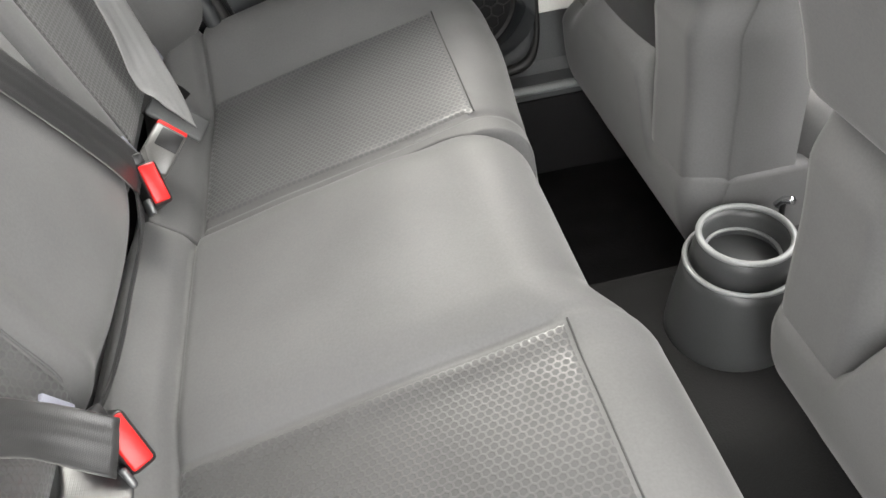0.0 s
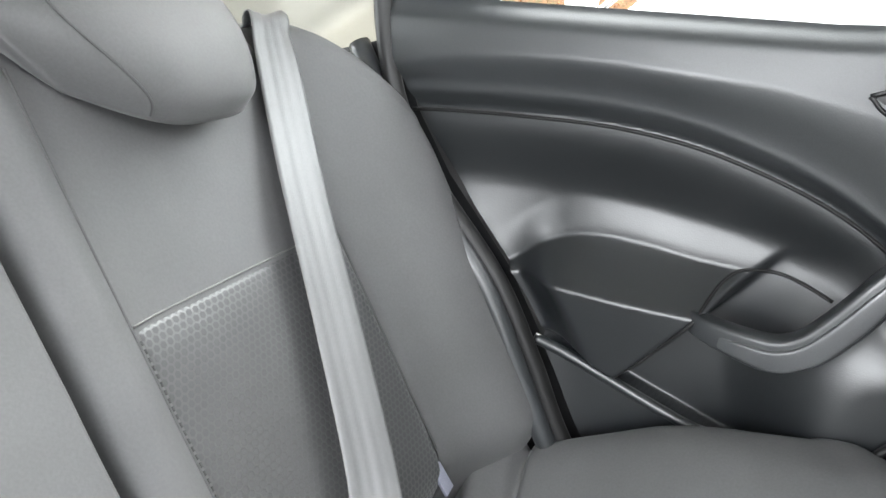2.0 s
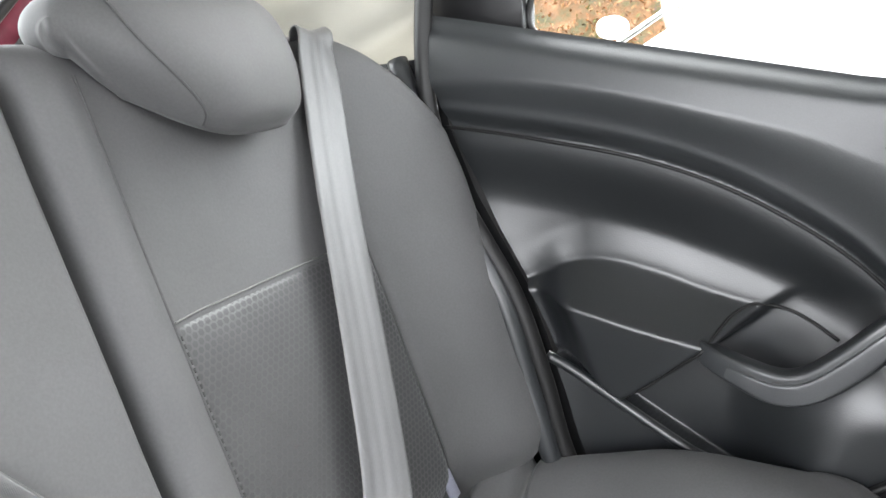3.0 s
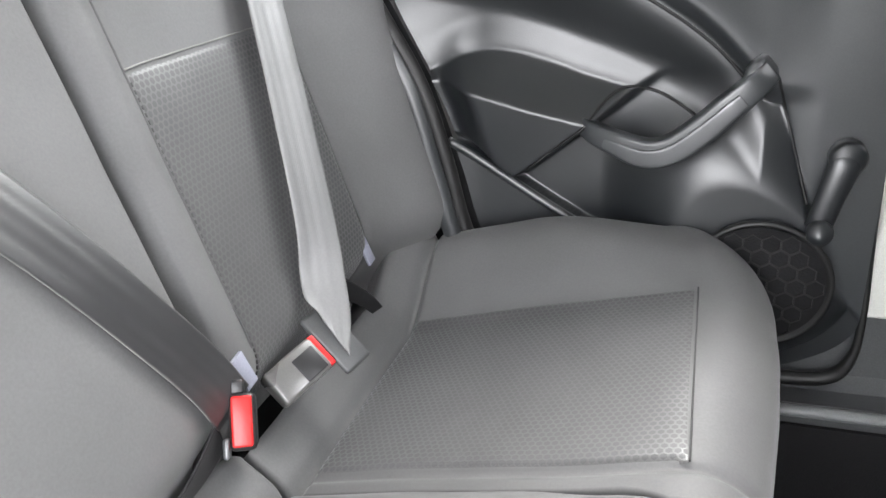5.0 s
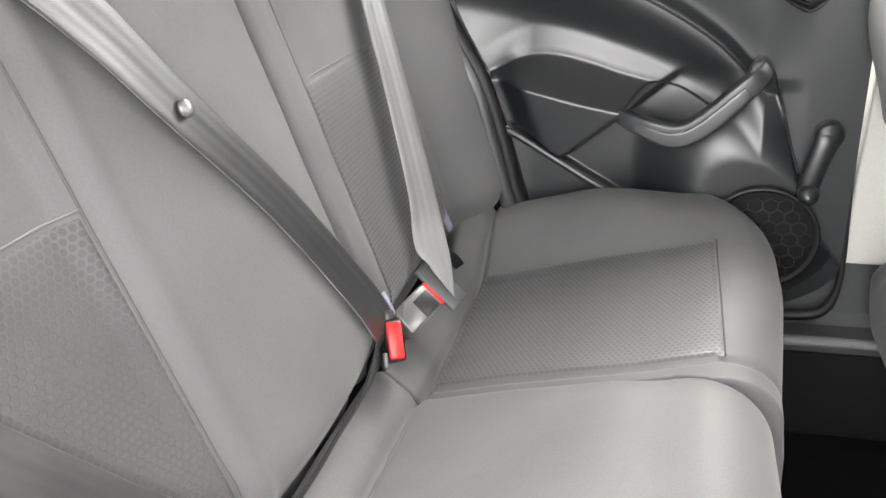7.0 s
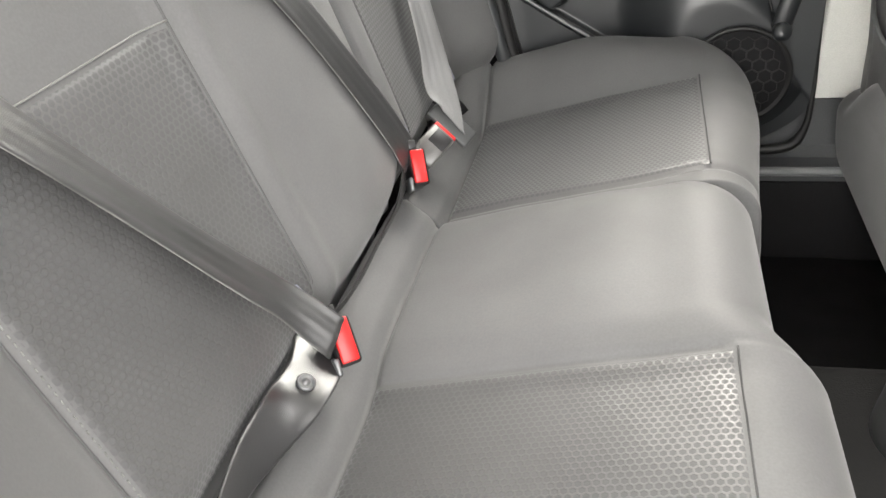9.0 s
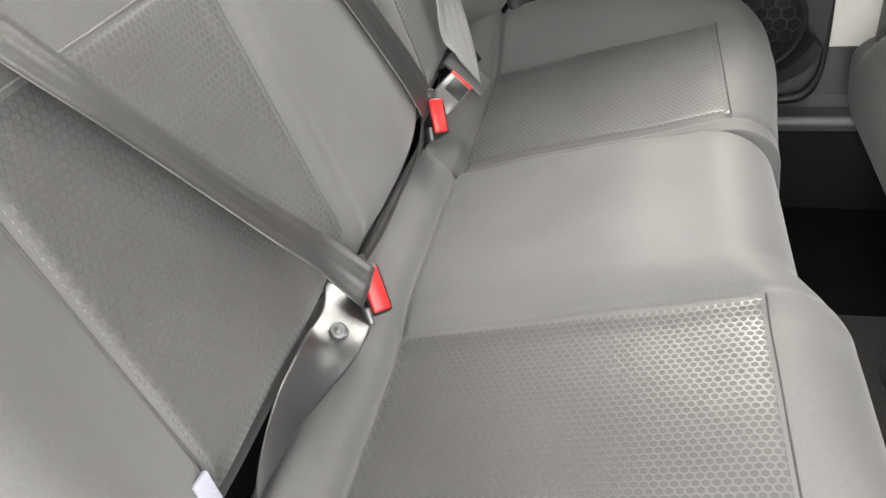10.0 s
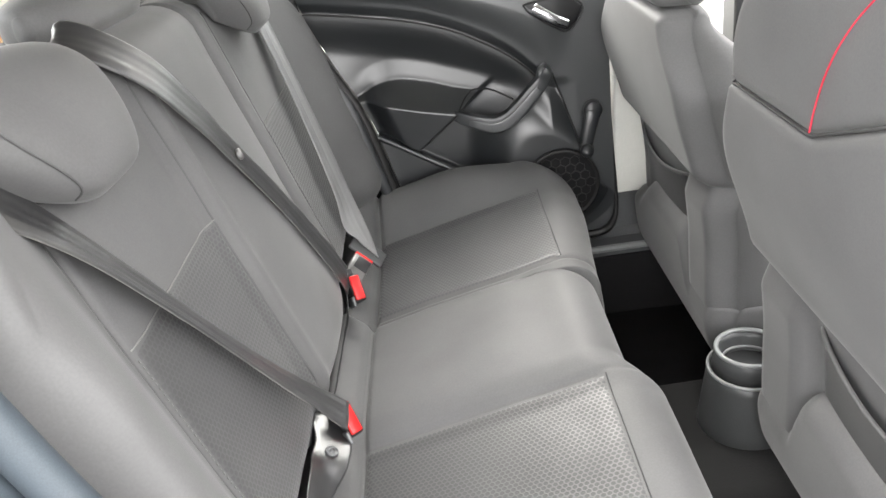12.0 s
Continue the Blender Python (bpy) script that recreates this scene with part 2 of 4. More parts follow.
def belt_cloth(name, colour, rough, shine, ior=1.5):
    """Tight glossy webbing: lengthwise ribs and soft scuffs over a woven ground."""
    m = woven(name, colour, 900, 0.12, 0.04)
    nodes, links = m.node_tree.nodes, m.node_tree.links
    b = nodes["Principled BSDF"]
    scuff = noise_at(nodes, links, 30, 4)
    gloss = nodes.new("ShaderNodeMapRange")
    gloss.inputs["To Min"].default_value, gloss.inputs["To Max"].default_value = rough - 0.08, rough + 0.10
    links.new(scuff.outputs[0], gloss.inputs["Value"])
    links.new(gloss.outputs[0], b.inputs["Roughness"])
    b.inputs["Specular IOR Level"].default_value = shine
    b.inputs["Coat Weight"].default_value, b.inputs["Coat Roughness"].default_value = 0.3, rough - 0.05
    b.inputs["IOR"].default_value = ior
    return m


webbing = belt_cloth("black_webbing", (0.012, 0.012, 0.013), 0.35, 1.0, 1.65)
# the far belt's webbing, much paler than the other belts
pale_webbing = belt_cloth("pale_grey_webbing", (0.14, 0.14, 0.141), 0.45, 0.7)
dull_webbing = woven("dull_black_webbing", (0.012, 0.012, 0.013), 900, 0.2, 0.05)
piping = plain("pale_grey_piping", (0.21, 0.21, 0.20), 0.7)
dull_webbing.node_tree.nodes["Principled BSDF"].inputs["Specular IOR Level"].default_value = 0.25
thread = plain("dark_thread", (0.05, 0.05, 0.05), 0.8)
grey_thread = plain("grey_thread", (0.08, 0.08, 0.08), 0.8)
edge_thread = plain("pale_edge_thread", (0.16, 0.16, 0.155), 0.6, grain=1500, vary=0.4)
red_thread = plain("red_thread", (0.62, 0.03, 0.06), 0.6)
door_plastic = plain("charcoal_door_plastic", (0.018, 0.020, 0.022), 0.36, grain=700, relief=0.2, vary=0.06, shine=0.95)
door_light = plain("grey_door_plastic", (0.034, 0.037, 0.0395), 0.36, grain=700, relief=0.2, vary=0.05, shine=1.0)
handle_plastic = plain("satin_grey_plastic", (0.07, 0.073, 0.076), 0.32, grain=900, relief=0.08, vary=0.05, shine=1.0)
black_plastic = plain("black_plastic", (0.014, 0.014, 0.015), 0.38)
rubber = plain("black_rubber", (0.012, 0.012, 0.012), 0.5)
red_plastic = plain("red_button_plastic", (0.6, 0.012, 0.012), 0.35, vary=0.05)
satin_metal = plain("satin_steel", (0.55, 0.54, 0.52), 0.33, 1.0, grain=400, relief=0.05)
chrome = plain("chrome", (0.75, 0.76, 0.78), 0.12, 1.0, relief=0.0, vary=0.03)
carpet = plain("black_carpet", (0.007, 0.007, 0.008), 0.95, grain=420, relief=1.0, vary=0.25)
carpet_grey = plain("dark_grey_carpet", (0.006, 0.006, 0.006), 0.95, grain=420, relief=1.0, vary=0.2)
white_paint = plain("white_body_paint", (0.78, 0.78, 0.73), 0.25, relief=0.0, vary=0.02)
cream_trim = plain("cream_pillar_trim", (0.33, 0.325, 0.29), 0.5, grain=2500, relief=0.04, vary=0.03)
headliner = plain("cream_headliner_cloth", (0.42, 0.41, 0.37), 0.9, grain=500, relief=0.3)
label_cloth = plain("pale_label_cloth", (0.32, 0.33, 0.40), 0.7)
sill_plastic = plain("grey_sill_plastic", (0.075, 0.078, 0.08), 0.45, grain=500, relief=0.2)
console_plastic = plain("console_plastic", (0.055, 0.057, 0.058), 0.38, grain=700, relief=0.2, vary=0.05)
rim_plastic = plain("light_grey_rim_plastic", (0.24, 0.247, 0.247), 0.32, relief=0.05)
silver_plastic = plain("silver_grey_plastic", (0.12, 0.118, 0.115), 0.28, relief=0.1, shine=1.0)
# white body's shade and sky reflection, painted as a dark blue-grey
bluish_shade = plain("bluish_shade_paint", (0.050, 0.062, 0.073), 0.45)
lens_red = plain("dark_red_lens", (0.20, 0.02, 0.045), 0.4, grain=60, relief=0.4, vary=0.4)
handle_plastic.node_tree.nodes["Principled BSDF"].inputs["Coat Weight"].default_value = 0.35
handle_plastic.node_tree.nodes["Principled BSDF"].inputs["Coat Roughness"].default_value = 0.3
clear = glass("window_glass")


# ---- rear bench: shared shapes ----
SPLIT = 0.136


def split_at(x):
    return SPLIT - 0.085 * sstep(-0.05, 0.10, x)


def front_x(y, far):
    """How far forward the cushion reaches at y; the middle place is set back."""
    if far:
        return 0.058 + 0.014 * sstep(0.2, 0.4, y) - 0.010 * sstep(0.26, 0.08, y) - 0.085 * max(0.0, (y - 0.44) / 0.16) ** 2.4
    x = 0.042 + 0.034 * sstep(-0.115, -0.19, y) - 0.022 * sstep(0.04, 0.12, y)
    return x - 0.085 * max(0.0, (-y - 0.40) / 0.21) ** 2.4


def cushion_z(x, y):
    z = 0.395 + 0.245 * min(x, 0.03)
    z += 0.072 * sstep(0.42, 0.56, abs(y)) * (1 - 0.75 * sstep(-0.2, 0.05, x))
    z -= 0.05 * sstep(0.565, 0.605, abs(y))
    if y < split_at(x):
        z += 0.018 * (1 - math.exp(-(split_at(x) - y) / 0.016)) * sstep(-0.20, -0.12, y)
        z += 0.006 * sstep(-0.05, -0.12, x) * sstep(-0.2, -0.1, y)
    if x < -0.33:
        z += 1.15 * min(0.045, -0.33 - x) - 1.2 * max(0.0, -0.375 - x)
    z -= 0.011 * bell(x, -0.3335, 0.0055)
    z -= 0.004 * bell(abs(y), 0.166, 0.006) * sstep(-0.34, -0.32, x) * (1 - sstep(-0.01, 0.0, x))
    z += 0.0028 * noise.noise(Vector((x * 6, y * 6, 3))) + 0.0007 * noise.noise(Vector((x * 19, y * 19, 5)))
    return z


def cushion_loop(flat, far):
    """One closed side view of the cushion; flat is the place across before the seam bends."""
    def bent(x):
        return flat + (split_at(x) - SPLIT) * bell(flat, SPLIT, 0.16)
    edge = 0.035 * max(0.0, 1 - abs(flat - SPLIT) / 0.008) ** 2
    r, lean, pts = 0.052, radians(13.5), []
    xf = front_x(bent(0.03), flat > SPLIT or flat == SPLIT and far) + (0.010 if far else 0.0)
    start = xf - r * (1 + math.sin(lean)) * 1.1
    xs = [-0.44 + (start + 0.44) * i / 52 for i in range(53)]
    for x in sorted(xs + [-0.3335 + 0.003 * k for k in range(-6, 7)]):
        pts.append((x, bent(x), cushion_z(x, bent(x)) - edge))
    top = pts[-1]
    for i in range(1, 19):
        a = -lean + (math.pi / 2 + lean) * i / 18
        pts.append((top[0] + r * (math.sin(a) + math.sin(lean)) * 1.1, top[1], top[2] + r * (math.cos(a) - math.cos(lean))))
    low = pts[-1]
    for i in range(1, 9):
        k = i / 8
        pts.append((low[0] + 0.006 * math.sin(math.pi * min(1.0, 2 * k)) - 0.035 * k * k, low[1], low[2] + (0.06 - low[2]) * k))
    return pts + [(-0.30, flat, 0.06), (-0.44, flat, 0.2)]


def patch_bm(at, uv, nu=70, nv=56, puff=0.0011):
    """An upholstered panel: at(u, v, lift) gives its place; the rim is sewn down."""
    def place(u, v):
        rim = min(u, 1 - u) * 2, min(v, 1 - v) * 2
        lift = puff * sstep(0.0, 0.12, rim[0]) * sstep(0.0, 0.12, rim[1]) + 0.0008 - 0.0022 * (1 if min(rim) == 0 else 0)
        return at(u, v, lift)
    return sheet(place, nu, nv, uv=uv)


def back_x(y, z):
    """The front face of the backrest."""
    a = y if y > 0 else 0.015 - y
    x = -0.444 - 0.272 * (z - 0.687)
    x += (0.064 * sstep(0.44, 0.565, a) - 0.05 * sstep(0.565, 0.61, a) ** 2) * (1 - 0.45 * sstep(0.72, 0.9, z))
    if y > 0.1285:
        x += 0.010 * bell(y, 0.158, 0.024)
    elif y > -0.2:
        x += 0.022 * max(0.0, 1 - ((y + 0.025) / 0.16) ** 2) ** 0.8
    x -= 0.005 * bell(a, 0.445, 0.006)
    x += 0.006 * bell(y, -0.146, 0.013)
    x -= 0.075 * sstep(0.45, 0.335, z) ** 1.3
    x += 0.0024 * noise.noise(Vector((z * 7, y * 7, 8))) + 0.0007 * noise.noise(Vector((z * 19, y * 19, 2)))
    return x


def back_top(y):
    return 0.897 - 0.10 * max(0.0, (abs(y) - 0.49) / 0.095) ** 2


def back_loop(y, y0, y1):
    edge = 0.022 * (max(0.0, 1 - (y - y0) / 0.012) ** 2 + max(0.0, 1 - (y1 - y) / 0.012) ** 2)
    r, pts, top = 0.045, [], back_top(y) - 0.6 * edge
    for i in range(80):
        z = 0.33 + (top - r - 0.33) * i / 79
        pts.append((back_x(y, z) - edge, y, z))
    end = pts[-1]
    for i in range(1, 15):
        a = math.pi * i / 14
        pts.append((end[0] - 0.055 + 0.055 * math.cos(a) - 0.006 * math.sin(a), y, end[2] + r * math.sin(a)))
    last = pts[-1]
    return pts + [(last[0] + 0.06, y, 0.6), (-0.46, y, 0.33)]


def along(y0, y1, step=0.005, fine=()):
    """Places across the car, closer together near the fine ones and the ends."""
    n = round((y1 - y0) / step)
    ys = {round(y0 + (y1 - y0) * i / n, 5) for i in range(n + 1)}
    for f in (y0, y1, *fine):
        ys |= {round(f + d * 0.0022, 5) for d in range(-8, 9) if y0 <= f + d * 0.0022 <= y1}
    return sorted(ys)


def seam(points, parent, material, radius=0.0011, n=60, name="seam", label=""):
    return part(name, tube(points, radius, n, 6), material, parent, label)


def stitches(points, parent, material, long=0.0036, radius=0.0010, label=""):
    """A row of separate short stitches laid end to end along a line, in one mesh."""
    bm = bmesh.new()
    line = [Vector(p) for p in points]
    for a, b in zip(line, line[1:]):
        way = (b - a).normalized()
        mid = (a + b) / 2
        tube([mid - way * long / 2, mid, mid + way * long / 2], radius, 3, 6, bm)
    return part("stitching", bm, material, parent, label)


# ---- rear bench: a single place and a wide part ----
def rear_seat(y0, y1, b0, b1, insert, back_insert, label):
    far = y0 == SPLIT
    sign = 1 if far else -1
    base = thing("rear_seat", (-0.2, (y0 + y1) / 2, 0.06), label, "car seat", "split rear bench")
    cushion = part("cushion", loft([cushion_loop(y, far) for y in along(y0, y1, fine=(0.166, -0.166))]), cloth, base)
    a, b = insert

    def at(u, v, lift):
        x, y = -0.331 + 0.331 * u, a + (b - a) * v
        return (x, y, cushion_z(x, y) + lift)
    part("insert", patch_bm(at, lambda u, v: (0.331 * u, (b - a) * v + 0.3)), comb, cushion, "honeycomb-patterned grey cloth insert")
    seam([(0.001, y, cushion_z(0.0, y) + 0.0004) for y in [a + (b - a) * i / 8 for i in range(9)]], cushion, thread, 0.0009)
    back = part("backrest", loft([back_loop(y, b0, b1) for y in along(b0, b1, fine=(0.445, -0.43, 0.176, -0.166))]), cloth, base)
    c, d = back_insert

    def up(u, v, lift):
        y, z = c + (d - c) * u, 0.345 + (0.687 - 0.345) * v
        return (back_x(y, z) + lift, y, z)
    part("insert", patch_bm(up, lambda u, v: ((d - c) * u + 0.2, 0.355 * v + 0.1), 60, 70), comb, back, "honeycomb-patterned grey cloth insert")
    seam([(back_x(y, 0.689) + 0.0012, y, 0.689) for y in [c + (d - c) * i / 10 for i in range(11)]], back, piping, 0.0008, 40, "piping", "pale sewn edge of the insert")
    rows = [0.40 + 0.28 * i / 46 for i in range(47)]
    if far:
        stitches([(back_x(c, z) + 0.0012, c, z) for z in rows], back, thread, label="dark stitches along the insert")
    else:
        stitches([(back_x(c, z) + 0.0012, c, z) for z in rows], back, piping, 0.003, 0.0006, "pale stitches along the insert")
    for edge in (0.445 if far else 0.430, 0.178 if far else 0.166):
        top = 0.84 if edge > 0.3 else 0.87
        seam([(back_x(sign * edge, z) + 0.0001, sign * edge, z) for z in [0.36 + (top - 0.36) * i / 12 for i in range(13)]], back, grey_thread, 0.0012)
    return base


rear_seat(SPLIT, 0.600, 0.129, 0.600, (0.17, 0.449), (0.180, 0.440), "grey cloth single rear seat with honeycomb inserts")
rear_seat(-0.615, SPLIT, -0.610, 0.127, (-0.449, -0.17), (-0.425, -0.166), "wide grey cloth rear bench part with raised middle place")


def sewn_label(y, z, turn):
    x = back_x(y, z)
    rot = Matrix.Rotation(radians(turn), 4, "X") @ Matrix.Rotation(radians(-15), 4, "Y")
    ob = part("seat_label", block(x + 0.002, x + 0.006, y - 0.008, y + 0.008, z - 0.016, z + 0.016, 0.0008, rot), label_cloth)
    return tagged(ob, "small pale folded cloth label sewn into the backrest seam", "label", "sewn labels")


sewn_label(0.437, 0.418, 8)
sewn_label(-0.448, 0.438, -8)
sewn_label(0.150, 0.438, 8)
sewn_label(-0.187, 0.438, 20)


# ---- head restraints ----
def head_restraint(middle, half, profile, label, lip=0.55, shift=0.0, drop=0.0, back=0.0):
    base = thing("head_restraint", (-0.50, middle, 0.885), label, "headrest", "rear headrests")
    ring = [p - Vector((back, 0, drop)) for p in spline(profile + profile[:1], 56)[:-1]]
    cx = sum(p.x for p in ring) / len(ring)
    cz = sum(p.z for p in ring) / len(ring)
    low, loops = min(p.z for p in ring), []
    for i in range(41):
        u = -1 + 2 * i / 40
        u = math.sin(u * math.pi / 2)
        grow = max(0.02, (1 - abs(u) ** 3.4)) ** 0.42
        loop = []
        for p in ring:
            z = cz + (p.z - cz) * (0.35 + 0.65 * grow)
            k = sstep(low - 0.01, low + 0.095, z)
            loop.append((cx + (p.x - cx) * grow, middle + shift * (1 - k) + u * half * (lip + (1 - lip) * k), z))
        loops.append(loop)
    part("cushion", loft(loops), cloth, base)
    if lip < 0.9:
        n = len(ring)
        row = loops[9]
        start = max(range(n), key=lambda k: ring[k].z)
        low_at = min(range(n), key=lambda k: ring[k].z)
        step = 1 if ring[(start + 1) % n].x > ring[start].x else -1
        line, k = [], (start - 3 * step) % n
        while k != low_at:
            line.append(Vector(row[k]) + Vector((0.0006, -0.0006, 0.0006)))
            k = (k + step) % n
        seam(line, base, grey_thread, 0.0011, 90)
    for y in (middle - 0.06, middle + 0.06):
        part("post", tube([(-0.52 - back, y, 0.84), (-0.52 - back, y, 0.90)], 0.006, 4), satin_metal, base, "steel headrest post")
    return base


TALL = [(-0.428, 0, 0.818), (-0.409, 0, 0.835), (-0.416, 0, 0.872), (-0.443, 0, 0.916), (-0.485, 0, 0.939), (-0.54, 0, 0.935),
        (-0.568, 0, 0.918), (-0.56, 0, 0.891), (-0.52, 0, 0.884), (-0.485, 0, 0.876), (-0.452, 0, 0.842)]
FAR = [(-0.430, 0, 0.812), (-0.411, 0, 0.831)] + TALL[2:10] + [(-0.454, 0, 0.838)]
head_restraint(0.279, 0.107, FAR, "grey cloth rear headrest with a hanging front lip", shift=0.026, lip=0.62, back=0.008)
head_restraint(-0.352, 0.126, TALL, "grey cloth rear headrest with a hanging front lip, pushed low", shift=0.012, drop=0.010, back=0.022)
LOW = [(-0.475, 0, 0.893), (-0.468, 0, 0.915), (-0.49, 0, 0.945), (-0.53, 0, 0.953), (-0.565, 0, 0.94), (-0.57, 0, 0.905), (-0.54, 0, 0.89), (-0.50, 0, 0.888)]
head_restraint(0.0, 0.145, LOW, "low grey cloth middle rear headrest", lip=0.95, back=0.062)


# ---- belts and buckles ----
def strap(name, rows, label, fold=None, n=70, category="seat belt", thick=0.0022, mat=None, slant_in=0.0):
    base = thing(name, rows[-1][0], label, category, "rear seat belts")
    part("webbing", ribbon(rows, n, thick, 22, fold, slant_in), mat or webbing, base)
    if fold:
        mids, ways, wide = spline([r[0] for r in rows], n), spline([r[1] for r in rows], n), spline([(r[2], 0, 0) for r in rows], n)
        for side in (-0.5, 0.5):
            line = []
            for i in range(2, n - 1, 3):
                run = (mids[i + 1] - mids[i - 1]).normalized()
                over = (ways[i] - run * ways[i].dot(run) * (1 - slant_in * sstep(0.72, 0.95, i / n))).normalized()
                line.append(mids[i] + over * side * wide[i].x * 0.985 + over.cross(run).normalized() * fold(i / n, side))
            seam(line, base, edge_thread, 0.0006, 90, "edge_stitching", "pale stitched edge")
    return base


def on_back(y, z, off):
    return (back_x(y, z) + off, y, z)


def soft_fold(u, v):
    return (0.0005 * math.sin(v * 9 + u * 5) + 0.00018 * math.sin(v * 27 - u * 7)) * sstep(0.0, 0.2, u)


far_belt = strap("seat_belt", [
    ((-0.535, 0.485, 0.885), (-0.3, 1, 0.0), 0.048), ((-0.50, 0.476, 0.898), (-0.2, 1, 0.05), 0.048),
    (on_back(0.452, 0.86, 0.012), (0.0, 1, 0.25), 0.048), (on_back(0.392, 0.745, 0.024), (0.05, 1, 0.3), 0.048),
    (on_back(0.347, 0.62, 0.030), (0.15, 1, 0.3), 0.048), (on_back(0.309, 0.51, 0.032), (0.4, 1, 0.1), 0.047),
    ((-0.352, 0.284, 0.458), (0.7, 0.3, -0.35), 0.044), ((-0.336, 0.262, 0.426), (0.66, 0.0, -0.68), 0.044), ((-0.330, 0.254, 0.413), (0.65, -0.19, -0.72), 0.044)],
    "pale grey webbing belt, buckled, over the backrest", soft_fold, mat=pale_webbing, slant_in=1.0)
middle_belt = strap("seat_belt", [
    ((-0.545, -0.205, 0.895), (0.2, 1, 0.1), 0.048), ((-0.515, -0.198, 0.915), (0.1, 1, 0.4), 0.048),
    (on_back(-0.155, 0.868, 0.012), (0.0, 1, 0.45), 0.048), (on_back(-0.10, 0.80, 0.012), (-0.1, 1, 0.5), 0.048),
    (on_back(-0.058, 0.735, 0.008), (-0.2, 1, 0.55), 0.048), (on_back(0.02, 0.622, 0.006), (-0.15, 1, 0.5), 0.048),
    (on_back(0.09, 0.488, 0.012), (0.0, 1, 0.45), 0.047), ((-0.352, 0.112, 0.430), (0.1, 1, 0.4), 0.046)],
    "black webbing middle belt, buckled, slanting over the backrest", soft_fold)
near_belt = strap("seat_belt", [
    ((-0.535, -0.52, 0.885), (0.3, 1, 0.1), 0.048), ((-0.50, -0.50, 0.893), (0.1, 1, 0.4), 0.048),
    (on_back(-0.43, 0.81, 0.016), (-0.4, 0.8, 0.3), 0.048), (on_back(-0.362, 0.695, 0.018), (-0.5, 0.72, 0.28), 0.048),
    (on_back(-0.317, 0.62, 0.018), (-0.5, 0.72, 0.28), 0.048), (on_back(-0.262, 0.524, 0.02), (-0.42, 0.75, 0.3), 0.048),
    ((-0.361, -0.236, 0.478), (-0.4, 0.68, 0.42), 0.047), ((-0.328, -0.225, 0.430), (-0.38, 0.56, 0.68), 0.044)],
    "black webbing belt, buckled, crossing the near backrest", soft_fold)
BUTTON = [(0.0, 0.0), (0.0075, 0.0), (0.0075, 0.0025), (0.005, 0.004), (0.0, 0.0042)]
spot = Matrix.Translation(on_back(-0.052, 0.725, 0.011)) @ look((0, 0, 0), (-1, 0.1, -0.27)).to_3x3().to_4x4()
part("stop_button", lathe(BUTTON, spot, 20), silver_plastic, middle_belt, "small bright stop button")


def framed(origin, along_x, along_y, keep_y=True):
    """A turned place: its x and y run along the two ways given; the one kept is exact."""
    a, b = Vector(along_x).normalized(), Vector(along_y).normalized()
    n = a.cross(b).normalized()
    m = Matrix((b.cross(n), b, n) if keep_y else (a, n.cross(a), n)).transposed().to_4x4()
    m.translation = origin
    return m


def laid(bm, m):
    bmesh.ops.transform(bm, matrix=m, verts=bm.verts[:])
    return bm


def push_buckle(m, label, belt):
    """A black buckle body with a red push face at its end; x across, y up the red face, z out of it."""
    base = thing("belt_buckle", m.translation, label, "seat belt buckle", "red belt buckles")
    part("body", laid(block(-0.0095, 0.0115, -0.023, 0.0225, -0.055, -0.001, 0.004), m), black_plastic, base)
    part("push_button", laid(block(-0.0078, 0.0088, -0.020, 0.0205, -0.008, 0.0016, 0.002), m), red_plastic, base, "bright red push button")
    part("tongue", laid(block(-0.0150, -0.0095, -0.029, -0.012, -0.02, 0.001, 0.0024), m), handle_plastic, belt, "grey belt tongue")
    part("clip", laid(block(-0.008, 0.003, 0.022, 0.034, -0.016, -0.004, 0.002), m), black_plastic, base)
    return base


push_buckle(framed((-0.3395, 0.1015, 0.4255), (0.012, 0.007, -0.002), (-0.0085, 0.021, 0.0325)), "black belt buckle with a red push button, middle place", middle_belt)
push_buckle(framed((-0.330, -0.2095, 0.4145), (0.009, 0.006, -0.002), (-0.0155, 0.0205, 0.0335)), "black belt buckle with a red push button under the belt", near_belt)

latch = thing("belt_buckle", (-0.33, 0.235, 0.39), "silver-faced belt buckle with its tongue pushed in", "seat belt buckle")
lm = framed((-0.3615, 0.183, 0.395), (0.025, 0.056, 0.0155), (-0.025, 0.007, 0.025), False)
part("body", laid(block(0.0, 0.060, -0.0185, 0.0185, -0.020, 0.0, 0.004), lm), silver_plastic, latch, "worn silver plastic housing")
part("cover", laid(block(0.030, 0.055, -0.0155, 0.010, -0.002, 0.0012, 0.001), lm), black_plastic, latch, "dark plate")
part("push_button", laid(block(0.056, 0.064, -0.018, 0.018, -0.016, -0.001, 0.002), lm), red_plastic, latch, "red push button edge")
part("insert_tongue", laid(block(0.060, 0.072, -0.012, 0.012, -0.009, -0.006, 0.0008), lm), chrome, far_belt, "bright steel tongue blade")
part("tongue", laid(block(0.064, 0.098, -0.035, 0.035, -0.011, -0.003, 0.0038), lm), console_plastic, far_belt, "dark grey belt tongue plate")


